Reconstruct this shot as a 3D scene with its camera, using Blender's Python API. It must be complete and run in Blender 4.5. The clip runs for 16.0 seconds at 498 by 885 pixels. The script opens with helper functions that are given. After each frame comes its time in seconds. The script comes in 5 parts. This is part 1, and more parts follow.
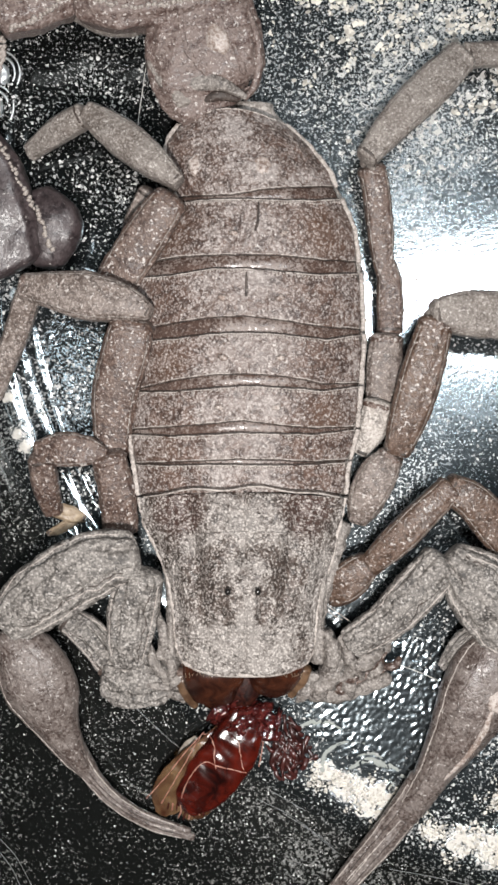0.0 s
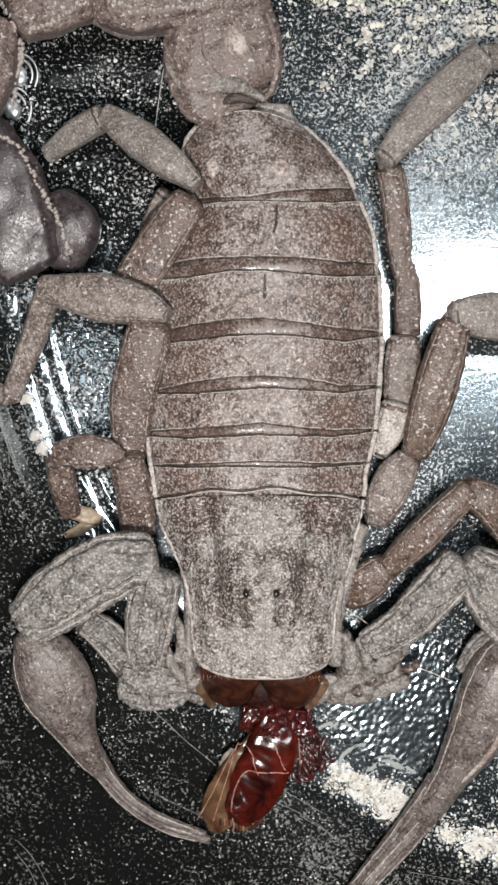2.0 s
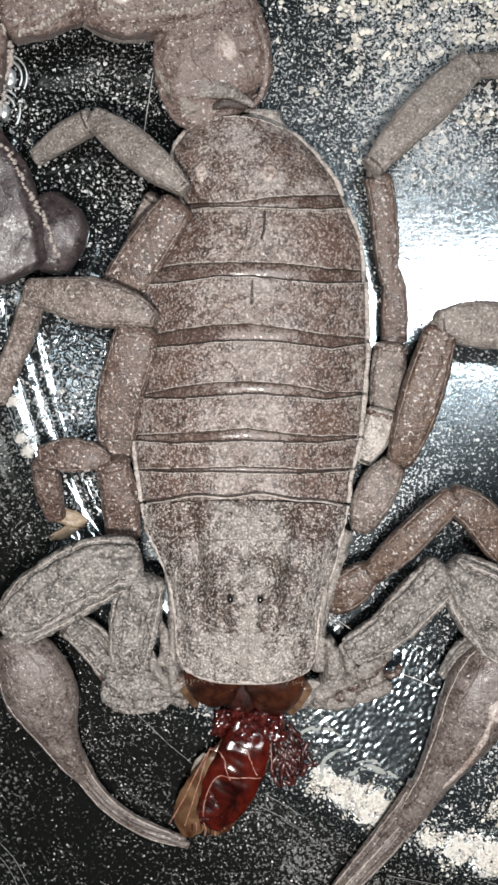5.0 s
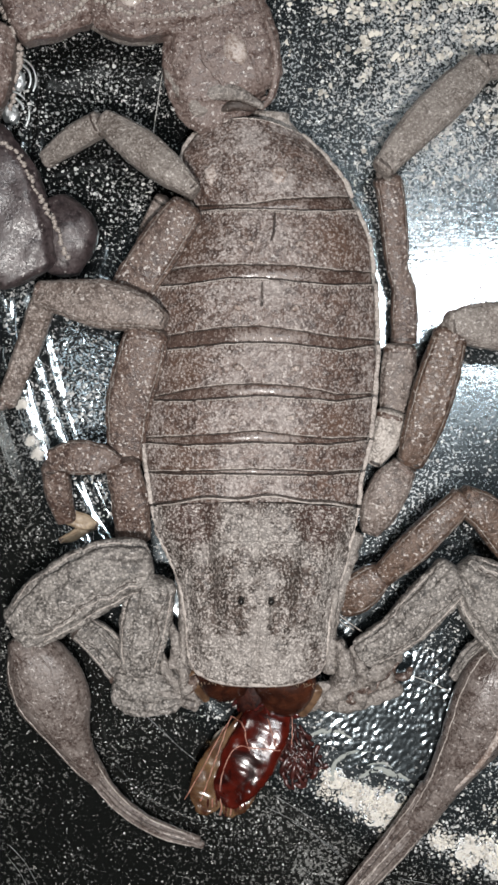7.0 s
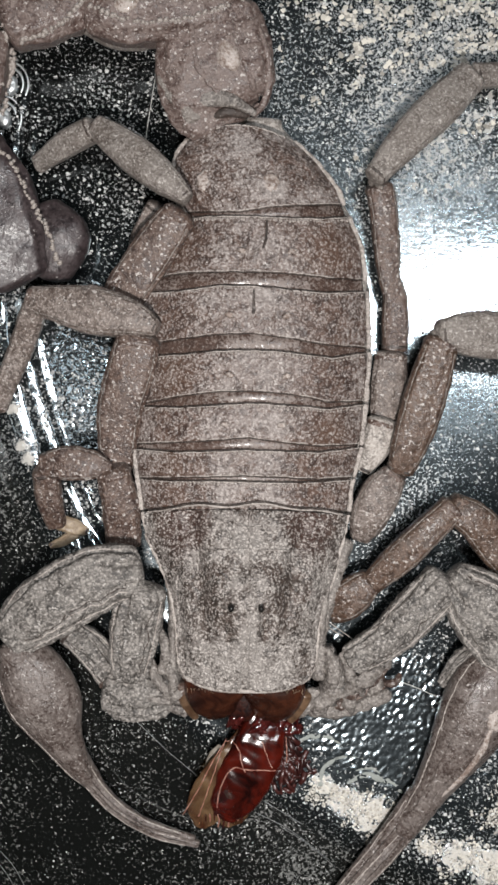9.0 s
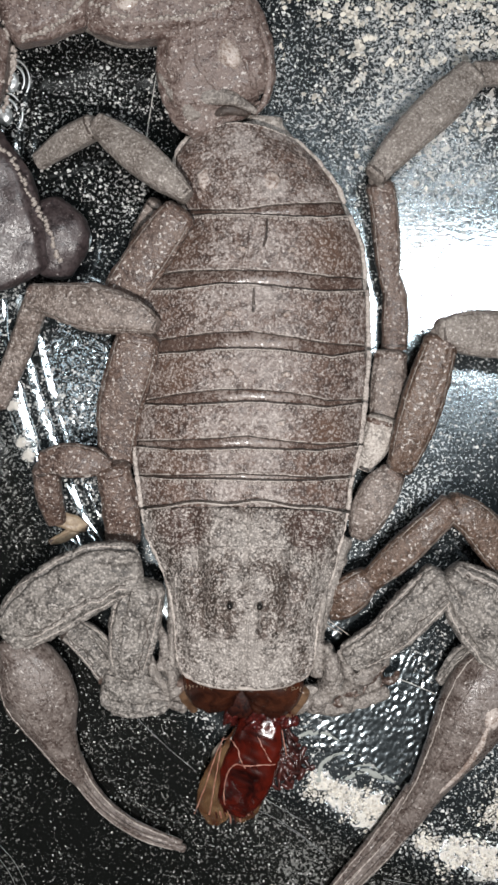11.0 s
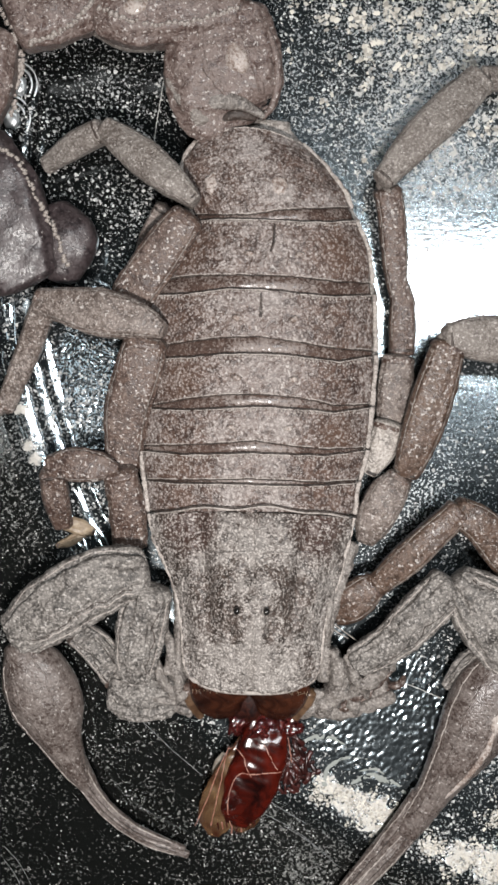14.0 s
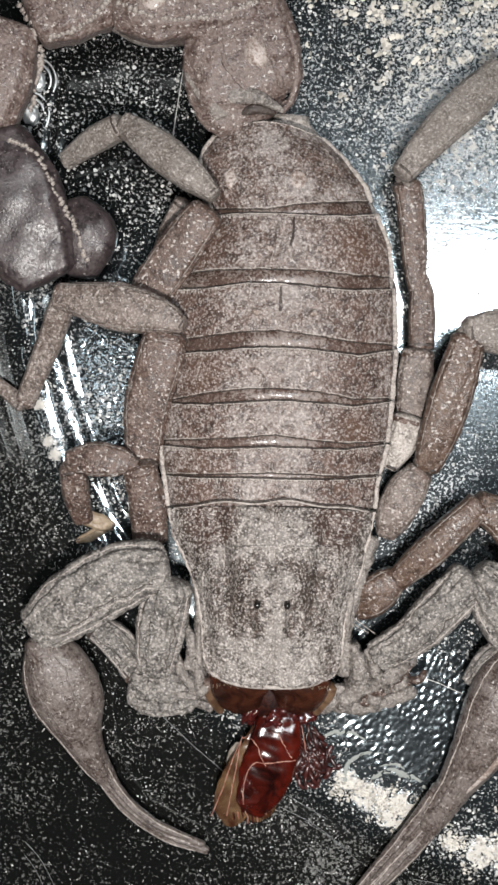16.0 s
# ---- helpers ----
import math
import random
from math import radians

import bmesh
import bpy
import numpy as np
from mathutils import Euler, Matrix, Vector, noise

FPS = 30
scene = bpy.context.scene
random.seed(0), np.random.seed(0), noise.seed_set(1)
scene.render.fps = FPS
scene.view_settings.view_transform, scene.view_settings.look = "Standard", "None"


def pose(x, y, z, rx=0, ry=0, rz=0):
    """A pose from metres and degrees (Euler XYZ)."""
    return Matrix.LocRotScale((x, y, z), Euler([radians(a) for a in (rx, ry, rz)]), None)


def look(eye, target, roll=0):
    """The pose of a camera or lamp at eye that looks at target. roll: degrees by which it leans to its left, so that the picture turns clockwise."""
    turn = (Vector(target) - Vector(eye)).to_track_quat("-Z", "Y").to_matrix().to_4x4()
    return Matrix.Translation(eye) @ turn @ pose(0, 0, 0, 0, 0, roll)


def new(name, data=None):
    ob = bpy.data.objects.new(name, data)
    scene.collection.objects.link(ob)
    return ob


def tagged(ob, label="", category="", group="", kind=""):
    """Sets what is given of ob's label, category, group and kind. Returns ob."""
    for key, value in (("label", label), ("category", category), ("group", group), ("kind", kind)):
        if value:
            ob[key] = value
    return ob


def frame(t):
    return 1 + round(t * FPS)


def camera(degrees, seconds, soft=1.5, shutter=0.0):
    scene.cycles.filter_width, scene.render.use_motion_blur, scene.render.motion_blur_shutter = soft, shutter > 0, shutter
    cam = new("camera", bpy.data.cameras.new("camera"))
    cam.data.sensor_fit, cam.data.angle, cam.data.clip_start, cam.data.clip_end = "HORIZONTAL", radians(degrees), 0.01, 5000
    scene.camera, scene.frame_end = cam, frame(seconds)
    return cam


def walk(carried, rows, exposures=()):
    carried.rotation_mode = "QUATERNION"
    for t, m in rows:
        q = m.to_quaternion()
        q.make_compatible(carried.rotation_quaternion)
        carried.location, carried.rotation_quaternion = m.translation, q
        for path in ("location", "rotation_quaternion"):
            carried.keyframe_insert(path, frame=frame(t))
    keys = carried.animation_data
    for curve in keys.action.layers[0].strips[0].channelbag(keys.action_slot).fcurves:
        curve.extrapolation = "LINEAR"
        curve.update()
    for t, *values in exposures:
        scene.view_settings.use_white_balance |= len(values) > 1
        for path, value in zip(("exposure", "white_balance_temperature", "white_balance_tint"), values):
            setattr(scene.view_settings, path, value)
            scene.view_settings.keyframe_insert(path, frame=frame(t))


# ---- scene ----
from mathutils.bvhtree import BVHTree

cam = camera(22, 16.0, soft=2.8)
walk(cam, [
    (0.0, pose(0.000000, 0.000000, 0.102094, 0.3977, 0.3484, 0.0472)),
    (0.5, pose(0.000119, 0.000066, 0.102138, 0.1108, -0.0620, 0.2205)),
    (1.0, pose(0.000347, 0.000556, 0.102168, 0.1675, -0.0192, 0.1068)),
    (1.5, pose(-0.000574, 0.000182, 0.102153, 0.3327, 0.3914, 0.0849)),
    (2.0, pose(-0.000943, 0.000174, 0.102098, 0.3904, 0.5918, 0.0849)),
    (2.5, pose(-0.001062, 0.000383, 0.102116, 0.4452, 0.4033, 0.2753)),
    (3.0, pose(-0.000829, 0.000868, 0.102207, 0.1828, -0.0772, 0.5081)),
    (3.5, pose(-0.000612, 0.000996, 0.102258, 0.2301, -0.0177, 0.5279)),
    (6.0, pose(-0.001069, 0.001136, 0.102337, 0.0668, -0.0340, 0.7568)),
    (6.5, pose(-0.000734, 0.001325, 0.102249, 0.2803, -0.0193, 0.6024)),
    (7.0, pose(-0.001432, 0.000941, 0.102216, 0.2688, 0.1183, 0.5451)),
    (7.5, pose(-0.002105, 0.001134, 0.102242, 0.2488, 0.3100, 0.5416)),
    (8.0, pose(-0.002206, 0.001274, 0.102193, 0.2736, -0.0137, 0.6833)),
    (8.5, pose(-0.001816, 0.001828, 0.102399, 0.0682, -0.5395, 0.8095)),
    (9.0, pose(-0.001684, 0.001999, 0.102404, -0.0576, -0.4336, 0.8789)),
    (9.2, pose(-0.001770, 0.001874, 0.102501, 0.0820, -0.2768, 0.7067)),
    (11.5, pose(-0.001274, 0.003065, 0.102646, -0.6793, -0.2385, 1.1563)),
    (12.0, pose(-0.001406, 0.003243, 0.102650, -0.5806, -0.1855, 1.0875)),
    (12.5, pose(-0.001853, 0.002821, 0.102621, -0.4940, 0.1522, 1.0081)),
    (13.0, pose(-0.001956, 0.002959, 0.102616, -0.6555, 0.6371, 1.0470)),
    (13.5, pose(-0.002235, 0.002811, 0.102617, -0.4792, 0.2993, 1.1981)),
    (14.0, pose(-0.001642, 0.003335, 0.102683, -0.7286, -0.1031, 1.2244)),
    (14.5, pose(-0.001216, 0.003571, 0.102770, -0.7486, -0.2800, 1.1532)),
    (15.0, pose(-0.001409, 0.003125, 0.102672, -0.6459, 0.1208, 0.9955)),
    (15.5, pose(-0.002076, 0.002895, 0.102688, -0.6158, 0.2086, 1.0102)),
    (16.0, pose(-0.002220, 0.002698, 0.102645, -0.6150, 0.4359, 1.0813)),
], exposures=[(0, 0.32), (0.5, 0.24), (1, 0.09), (1.5, 0.02), (2, 0.17), (2.5, 0.28), (3, 0.16), (3.5, 0.04), (6, 0.32), (6.5, 0), (7, -0.03), (7.5, -0.13), (8, 0.37), (8.5, 0.34), (9, -0.08), (11.5, 0.07), (12, 0.1), (12.5, -0.05), (13, 0.02), (13.5, 0.15), (14, 0.06), (14.5, 0.11), (15, 0.05), (15.5, -0.05), (16, 0.15)])

# ---- light ----
world = bpy.data.worlds.new("room_light")
scene.world = world
world.use_nodes = True
wn = world.node_tree.nodes["Background"]
wn.inputs[0].default_value, wn.inputs[1].default_value = (0.9, 1.0, 1.0, 1), 0.026


def lamp(name, shape, size, size_y, watts, colour, place):
    data = bpy.data.lights.new(name, "AREA")
    data.shape, data.size, data.energy, data.color = shape, size, watts, colour
    if shape in ("RECTANGLE", "ELLIPSE"):
        data.size_y = size_y
    ob = new(name, data)
    ob.matrix_world = place
    return ob


lamp("flash_lamp", "DISK", 0.007, 0, 0.165, (1.0, 0.955, 0.92), look((-0.0015, -0.019, 0.108), (0.002, 0.008, 0.0)))
lamp("room_lamp", "RECTANGLE", 0.126, 0.021, 0.50, (0.93, 0.97, 1.0), pose(0.070, 0.0470, 0.300, 0, 0, 6))
# added fill without a known source, brightens the left of the tray
lamp("side_fill", "RECTANGLE", 0.022, 0.044, 0.016, (0.95, 0.98, 1.0), pose(-0.066, 0.020, 0.300, 0, 0, -8))

# ---- materials ----
MM = 0.001


def mat(name):
    m = bpy.data.materials.new(name)
    m.use_nodes = True
    return m, m.node_tree.nodes, m.node_tree.links, m.node_tree.nodes["Principled BSDF"]


def node(nodes, kind, **values):
    n = nodes.new("ShaderNode" + kind)
    for k, v in values.items():
        n.inputs[k].default_value = v
    return n


def noise_tex(nodes, links, coord, per_mm, detail=4.0, rough=0.6, distort=0.0):
    n = node(nodes, "TexNoise", Scale=per_mm * 1000.0, Detail=detail, Roughness=rough, Distortion=distort)
    links.new(coord, n.inputs["Vector"])
    return n.outputs["Fac"]


def ramp(nodes, links, fac, stops):
    n = nodes.new("ShaderNodeValToRGB")
    els = n.color_ramp.elements
    while len(els) < len(stops):
        els.new(0.5)
    for e, (at, c) in zip(els, stops):
        e.position, e.color = at, (*c, 1) if len(c) == 3 else c
    links.new(fac, n.inputs["Fac"])
    return n.outputs["Color"]


def grey(v):
    return (v, v, v)


def mix(nodes, links, fac, a, b, how="MIX"):
    n = nodes.new("ShaderNodeMix")
    n.data_type, n.blend_type = "RGBA", how
    for socket, v in ((n.inputs[0], fac), (n.inputs[6], a), (n.inputs[7], b)):
        if isinstance(v, (int, float)):
            socket.default_value = v
        elif isinstance(v, tuple):
            socket.default_value = (*v, 1) if len(v) == 3 else v
        else:
            links.new(v, socket)
    return n.outputs[2]


def maths(nodes, links, op, a, b):
    n = nodes.new("ShaderNodeMath")
    n.operation = op
    for socket, v in ((n.inputs[0], a), (n.inputs[1], b)):
        if isinstance(v, (int, float)):
            socket.default_value = v
        else:
            links.new(v, socket)
    return n.outputs[0]


def bump(nodes, links, height, strength, dist_mm, under=None):
    n = node(nodes, "Bump", Strength=strength, Distance=dist_mm * MM)
    links.new(height, n.inputs["Height"])
    if under is not None:
        links.new(under, n.inputs["Normal"])
    return n.outputs["Normal"]


def near(nodes, links, co, at, inner, outer):
    """1 within inner millimetres of a place, 0 past outer."""
    d = nodes.new("ShaderNodeVectorMath")
    d.operation = "DISTANCE"
    links.new(co, d.inputs[0])
    d.inputs[1].default_value = tuple(v * MM for v in at)
    n = node(nodes, "MapRange")
    links.new(d.outputs["Value"], n.inputs["Value"])
    for k, v in ((1, inner * MM), (2, outer * MM), (3, 1.0), (4, 0.0)):
        n.inputs[k].default_value = v
    return n.outputs["Result"]


def cuticle(name, brown, dark, dust, cover, rough=0.5, speck=0.5, fine=0.12, grain=1.0, sides=0.0, blotch=0.12, film_spots=(), soft=0.05, tints=(), gran=0.8, per_mm=4.6):
    """Horny brown cuticle under a dry film of pale dust. cover: 0 bare to 1 dusted all over; sides: how far the film thins out beside the middle."""
    m, nodes, links, bsdf = mat(name)
    co = nodes.new("ShaderNodeTexCoord").outputs["Object"]
    big = noise_tex(nodes, links, co, 0.5, 3, 0.6)
    mid = noise_tex(nodes, links, co, 1.3, 3, 0.6, 0.8)
    grit = noise_tex(nodes, links, co, 4.6, 2, 0.6, 0.4)
    small = noise_tex(nodes, links, co, 10.0, 3, 0.65)
    skin = ramp(nodes, links, mid, [(0.36, dark), (0.62, brown)])
    # patches of another skin colour, some of them holding a hollow's shade
    for place, inner, outer, colour in tints:
        worn = maths(nodes, links, "MULTIPLY", near(nodes, links, co, place, inner, outer), ramp(nodes, links, grit, [(0.30, grey(0.1)), (0.60, grey(1.0))]))
        skin = mix(nodes, links, worn, skin, colour)
    film = maths(nodes, links, "MULTIPLY", big, 0.36)
    for tex, share in ((mid, blotch), (grit, 0.45), (small, 0.15)):
        film = maths(nodes, links, "ADD", film, maths(nodes, links, "MULTIPLY", tex, share))
    if sides:
        sep = nodes.new("ShaderNodeSeparateXYZ")
        links.new(co, sep.inputs[0])
        off = maths(nodes, links, "ABSOLUTE", maths(nodes, links, "ADD", sep.outputs[0], 0.0003), 0.0)
        off = ramp(nodes, links, maths(nodes, links, "MULTIPLY", off, 100.0), [(0.16, grey(0.0)), (0.42, grey(1.0)), (0.70, grey(1.0)), (0.88, grey(0.1))])
        film = maths(nodes, links, "SUBTRACT", film, maths(nodes, links, "MULTIPLY", off, sides))
    for place, inner, outer, amount in film_spots:
        film = maths(nodes, links, "ADD", film, maths(nodes, links, "MULTIPLY", near(nodes, links, co, place, inner, outer), amount))
    lo = 0.605 + 0.5 * blotch - 0.25 * cover
    film = ramp(nodes, links, maths(nodes, links, "MULTIPLY", film, 0.5), [(0.5 * (lo - soft), grey(0.0)), (0.5 * (lo + soft), grey(0.9))])
    tint = mix(nodes, links, grit, tuple(0.66 * c for c in dust), tuple(min(1.0, 1.25 * c) for c in dust))
    col = mix(nodes, links, film, skin, tint)
    spots = noise_tex(nodes, links, co, 3.9, 2, 0.55, 0.3)
    fleck = ramp(nodes, links, spots, [(0.70 - 0.12 * speck, grey(0.0)), (0.75 - 0.12 * speck, grey(1.0))])
    col = mix(nodes, links, maths(nodes, links, "MULTIPLY", fleck, 0.3 + 0.5 * min(speck, 1.0)), col, (0.62, 0.585, 0.555))
    worm = noise_tex(nodes, links, co, 4.2, 2, 0.6, 1.0)
    # horny granules, dusted on their tips, bare between
    warp = nodes.new("ShaderNodeVectorMath")
    warp.operation = "MULTIPLY_ADD"
    swirl = node(nodes, "TexNoise", Scale=2600.0, Detail=2.0)
    links.new(co, swirl.inputs["Vector"])
    links.new(swirl.outputs["Color"], warp.inputs[0])
    warp.inputs[1].default_value = (0.35 * MM, 0.35 * MM, 0.35 * MM)
    links.new(co, warp.inputs[2])
    cell = node(nodes, "TexVoronoi", Scale=per_mm * 1000.0)
    links.new(warp.outputs[0], cell.inputs["Vector"])
    tips = ramp(nodes, links, cell.outputs["Distance"], [(0.34, grey(1.0)), (0.56, grey(0.0))])
    tall = maths(nodes, links, "MULTIPLY", tips, ramp(nodes, links, grit, [(0.36, grey(0.0)), (0.52, grey(1.0))]))
    col = mix(nodes, links, maths(nodes, links, "MULTIPLY", maths(nodes, links, "SUBTRACT", 1.0, tips), 0.26 * gran), col, dark)
    col = mix(nodes, links, maths(nodes, links, "MULTIPLY", ramp(nodes, links, worm, [(0.38, grey(1.0)), (0.48, grey(0.0))]), 0.30 * gran), col, dark)
    col = mix(nodes, links, maths(nodes, links, "MULTIPLY", tall, 0.5 * gran), col, tuple(min(0.62, 1.5 * c) for c in dust))
    links.new(col, bsdf.inputs["Base Color"])
    links.new(ramp(nodes, links, film, [(0.0, grey(rough)), (1.0, grey(0.85))]), bsdf.inputs["Roughness"])
    nrm = bump(nodes, links, small, 0.4 * grain, fine * 0.22)
    nrm = bump(nodes, links, grit, 0.5 * grain, fine * 0.7, nrm)
    nrm = bump(nodes, links, fleck, 0.15, 0.04, nrm)
    nrm = bump(nodes, links, tall, 0.6 * gran, 0.05, nrm)
    links.new(nrm, bsdf.inputs["Normal"])
    return m


RUST = (0.098, 0.056, 0.038)
MAROON = (0.062, 0.030, 0.024)
BACK_FILM = [((-4.74, 21.49, 6.5), 0.3, 1.3, 0.12), ((0.65, 21.13, 6.5), 0.3, 1.5, 0.12), ((-1.87, 24.7, 6.2), 0.4, 1.8, 0.1)]
# each plate: rubbed bare along the middle and on the flanks, dusted beside the middle
for y, mid, flank in ((23.4, -2.3, 4.2), (16.6, -1.8, 5.2), (12.2, -1.5, 5.6), (7.2, -1.3, 5.7), (3.1, -1.4, 5.1), (0.3, -1.2, 4.2), (-2.0, -1.0, 4.6)):
    BACK_FILM += [((mid, y, 7.2), 0.2, 0.9, -0.09), ((mid - 1.9, y - 0.1, 7.2), 0.3, 1.5, 0.06), ((mid + 1.9, y, 7.2), 0.3, 1.5, 0.07), ((mid - flank, y - 0.2, 6.4), 0.7, 2.6, -0.075), ((mid + flank, y, 6.4), 0.8, 2.8, -0.08)]
M_PLATE = cuticle("dusty_plate", (0.112, 0.07, 0.054), (0.038, 0.024, 0.02), (0.305, 0.275, 0.26), 0.40, 0.38, 0.55, 0.2, soft=0.085, blotch=0.4, gran=0.75, sides=0.05, film_spots=BACK_FILM, tints=(((5.08, 16.31, 6), 1.0, 3.0, RUST), ((-6.65, 16.7, 5), 0.8, 2.6, RUST), ((-6.57, 6.77, 6), 0.8, 2.4, RUST), ((5.09, 2.53, 6), 0.8, 2.2, RUST), ((-6.98, 0.41, 6), 0.6, 2.2, RUST)))
HEAD_FILM_SHADE = [((-0.9, -14.2, 8), 1.6, 4.6, 0.06), ((-0.94, -6.6, 8.2), 0.6, 2.6, 0.06), ((-0.96, -5.84, 8.2), 0.3, 1.2, 0.1), ((-0.77, -4.66, 7.6), 0.3, 1.3, 0.12), ((-0.47, -10.76, 9.4), 0.2, 0.7, 0.17), ((-0.54, -12.02, 9), 0.3, 0.9, 0.22), ((-0.65, -13.28, 8.7), 0.4, 1.1, 0.2), ((-0.88, -14.81, 8), 0.5, 1.4, 0.12)]
# the same on both sides of the head: dusted lobes, then darkened hollows
for off, y, z, inner, outer, amount in ((2.15, -3.75, 7.2, 0.3, 1.2, 0.08), (1.0, -8.38, 9.2, 0.2, 0.9, 0.14), (2.05, -15.3, 7.4, 0.6, 2.0, 0.1), (5.1, -8.9, 6.0, 0.4, 1.5, 0.12), (4.95, -12.65, 6.0, 0.4, 1.5, 0.085), (2.95, -6.0, 8.0, 0.3, 1.3, 0.085)):
    HEAD_FILM_SHADE += [((-0.9 + side * off, y, z), inner, outer, 0.75 * amount) for side in (-1, 1)]
# darker hollows: a barer film pattern plus relief shade put into the colour
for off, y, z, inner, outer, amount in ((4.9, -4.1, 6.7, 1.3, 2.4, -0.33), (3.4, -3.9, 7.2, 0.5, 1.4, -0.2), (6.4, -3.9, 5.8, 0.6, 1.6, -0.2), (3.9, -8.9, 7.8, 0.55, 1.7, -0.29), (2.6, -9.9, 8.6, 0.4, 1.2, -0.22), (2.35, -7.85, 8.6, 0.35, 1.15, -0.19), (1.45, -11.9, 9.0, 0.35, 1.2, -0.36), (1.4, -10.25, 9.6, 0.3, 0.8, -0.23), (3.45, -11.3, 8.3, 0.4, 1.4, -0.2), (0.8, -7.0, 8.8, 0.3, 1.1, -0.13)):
    HEAD_FILM_SHADE += [((-0.9 + side * off, y, z), inner, outer, 0.75 * amount) for side in (-1, 1)]
M_SHIELD = cuticle("dusty_shield", (0.088, 0.063, 0.052), (0.025, 0.019, 0.016), (0.315, 0.29, 0.27), 0.41, 0.40, 0.6, 0.22, soft=0.08, blotch=0.5, gran=1.1, film_spots=HEAD_FILM_SHADE, tints=(((3.9, -4.3, 6.8), 1.4, 2.8, MAROON), ((-5.9, -4.3, 6.8), 1.4, 2.8, MAROON)))
M_BAND = cuticle("smooth_band", (0.080, 0.052, 0.042), (0.045, 0.029, 0.024), (0.20, 0.168, 0.152), 0.46, 0.25, 0.25, 0.03, 0.3, sides=0.05, gran=0.25)
M_LEG = cuticle("dusty_leg", (0.13, 0.098, 0.082), (0.052, 0.038, 0.032), (0.23, 0.198, 0.18), 0.36, 0.42, 0.7, 0.17, 1.0, soft=0.09, blotch=0.4, gran=0.9)
M_LEG_PALE = cuticle("pale_leg", (0.145, 0.120, 0.104), (0.072, 0.057, 0.049), (0.22, 0.20, 0.183), 0.54, 0.5, 0.6, 0.15, 1.0, soft=0.09, blotch=0.4, gran=0.9)
M_LEG_BROWN = cuticle("brown_leg", (0.084, 0.049, 0.035), (0.034, 0.021, 0.018), (0.145, 0.112, 0.096), 0.18, 0.40, 0.8, 0.16, soft=0.10, blotch=0.4, gran=0.8)
M_LEG_BARE = cuticle("bare_brown_leg", (0.078, 0.044, 0.029), (0.034, 0.02, 0.014), (0.115, 0.082, 0.064), 0.1, 0.36, 0.75, 0.16, soft=0.11, blotch=0.4, gran=0.8)
M_CLAW = cuticle("grey_claw", (0.1, 0.088, 0.079), (0.022, 0.019, 0.017), (0.24, 0.222, 0.205), 0.47, 0.6, 0.6, 0.2, 1.0, soft=0.09, blotch=0.35, gran=0.9, per_mm=4.0)
# dark spots at the wrists; the right one paints the palm hollow's shade
M_FINGER = cuticle("finger", (0.080, 0.060, 0.053), (0.044, 0.032, 0.028), (0.165, 0.142, 0.130), 0.34, 0.27, 0.45, 0.14, soft=0.11, blotch=0.3, tints=(((-18.38, -16.71, 5), 0.6, 2.6, (0.045, 0.026, 0.022)), ((17.31, -16.22, 5), 0.8, 2.4, (0.03, 0.017, 0.014))), film_spots=(((17.31, -16.22, 5), 0.8, 2.4, -0.12), ((16.67, -21.34, 5), 0.8, 2.4, -0.05)), gran=0.4)
M_TAIL = cuticle("tail", (0.094, 0.058, 0.049), (0.046, 0.028, 0.024), (0.185, 0.150, 0.135), 0.36, 0.30, 0.65, 0.18, soft=0.12, blotch=0.4, gran=0.55)
M_BULB = cuticle("bulb", (0.046, 0.034, 0.035), (0.016, 0.012, 0.013), (0.058, 0.046, 0.047), 0.2, 0.3, 0.2, 0.09, soft=0.13, blotch=0.4, gran=0.3)
# dark colour for joint membranes and for the shade inside crevices
M_JOINT_SHADE = cuticle("joint_membrane_shade", (0.035, 0.022, 0.017), (0.014, 0.010, 0.008), (0.10, 0.085, 0.075), 0.25, 0.6, 0.0, gran=0.2)
# paler than the plates around: glints of the bosses put into the colour
M_BOSS = cuticle("glint_boss", (0.22, 0.17, 0.145), (0.14, 0.105, 0.09), (0.36, 0.32, 0.295), 0.5, 0.18, 0.2, 0.05, 0.5, gran=0.1)
M_SKIN = cuticle("pleura_skin", (0.25, 0.22, 0.195), (0.11, 0.095, 0.085), (0.42, 0.385, 0.355), 0.52, 0.6, 0.3, 0.18, gran=0.5)
M_FOLD = cuticle("crumpled_skin", (0.14, 0.12, 0.105), (0.045, 0.037, 0.033), (0.26, 0.238, 0.22), 0.45, 0.6, 0.4, 0.18, gran=0.7, soft=0.1, blotch=0.4)
M_GRAIN = cuticle("pale_grain", (0.27, 0.235, 0.21), (0.15, 0.125, 0.11), (0.40, 0.37, 0.345), 0.5, 0.34, 0.0, gran=0.0)
M_RIM = cuticle("pale_rim", (0.25, 0.218, 0.196), (0.12, 0.10, 0.09), (0.37, 0.335, 0.308), 0.58, 0.5, 0.2, gran=0.5)


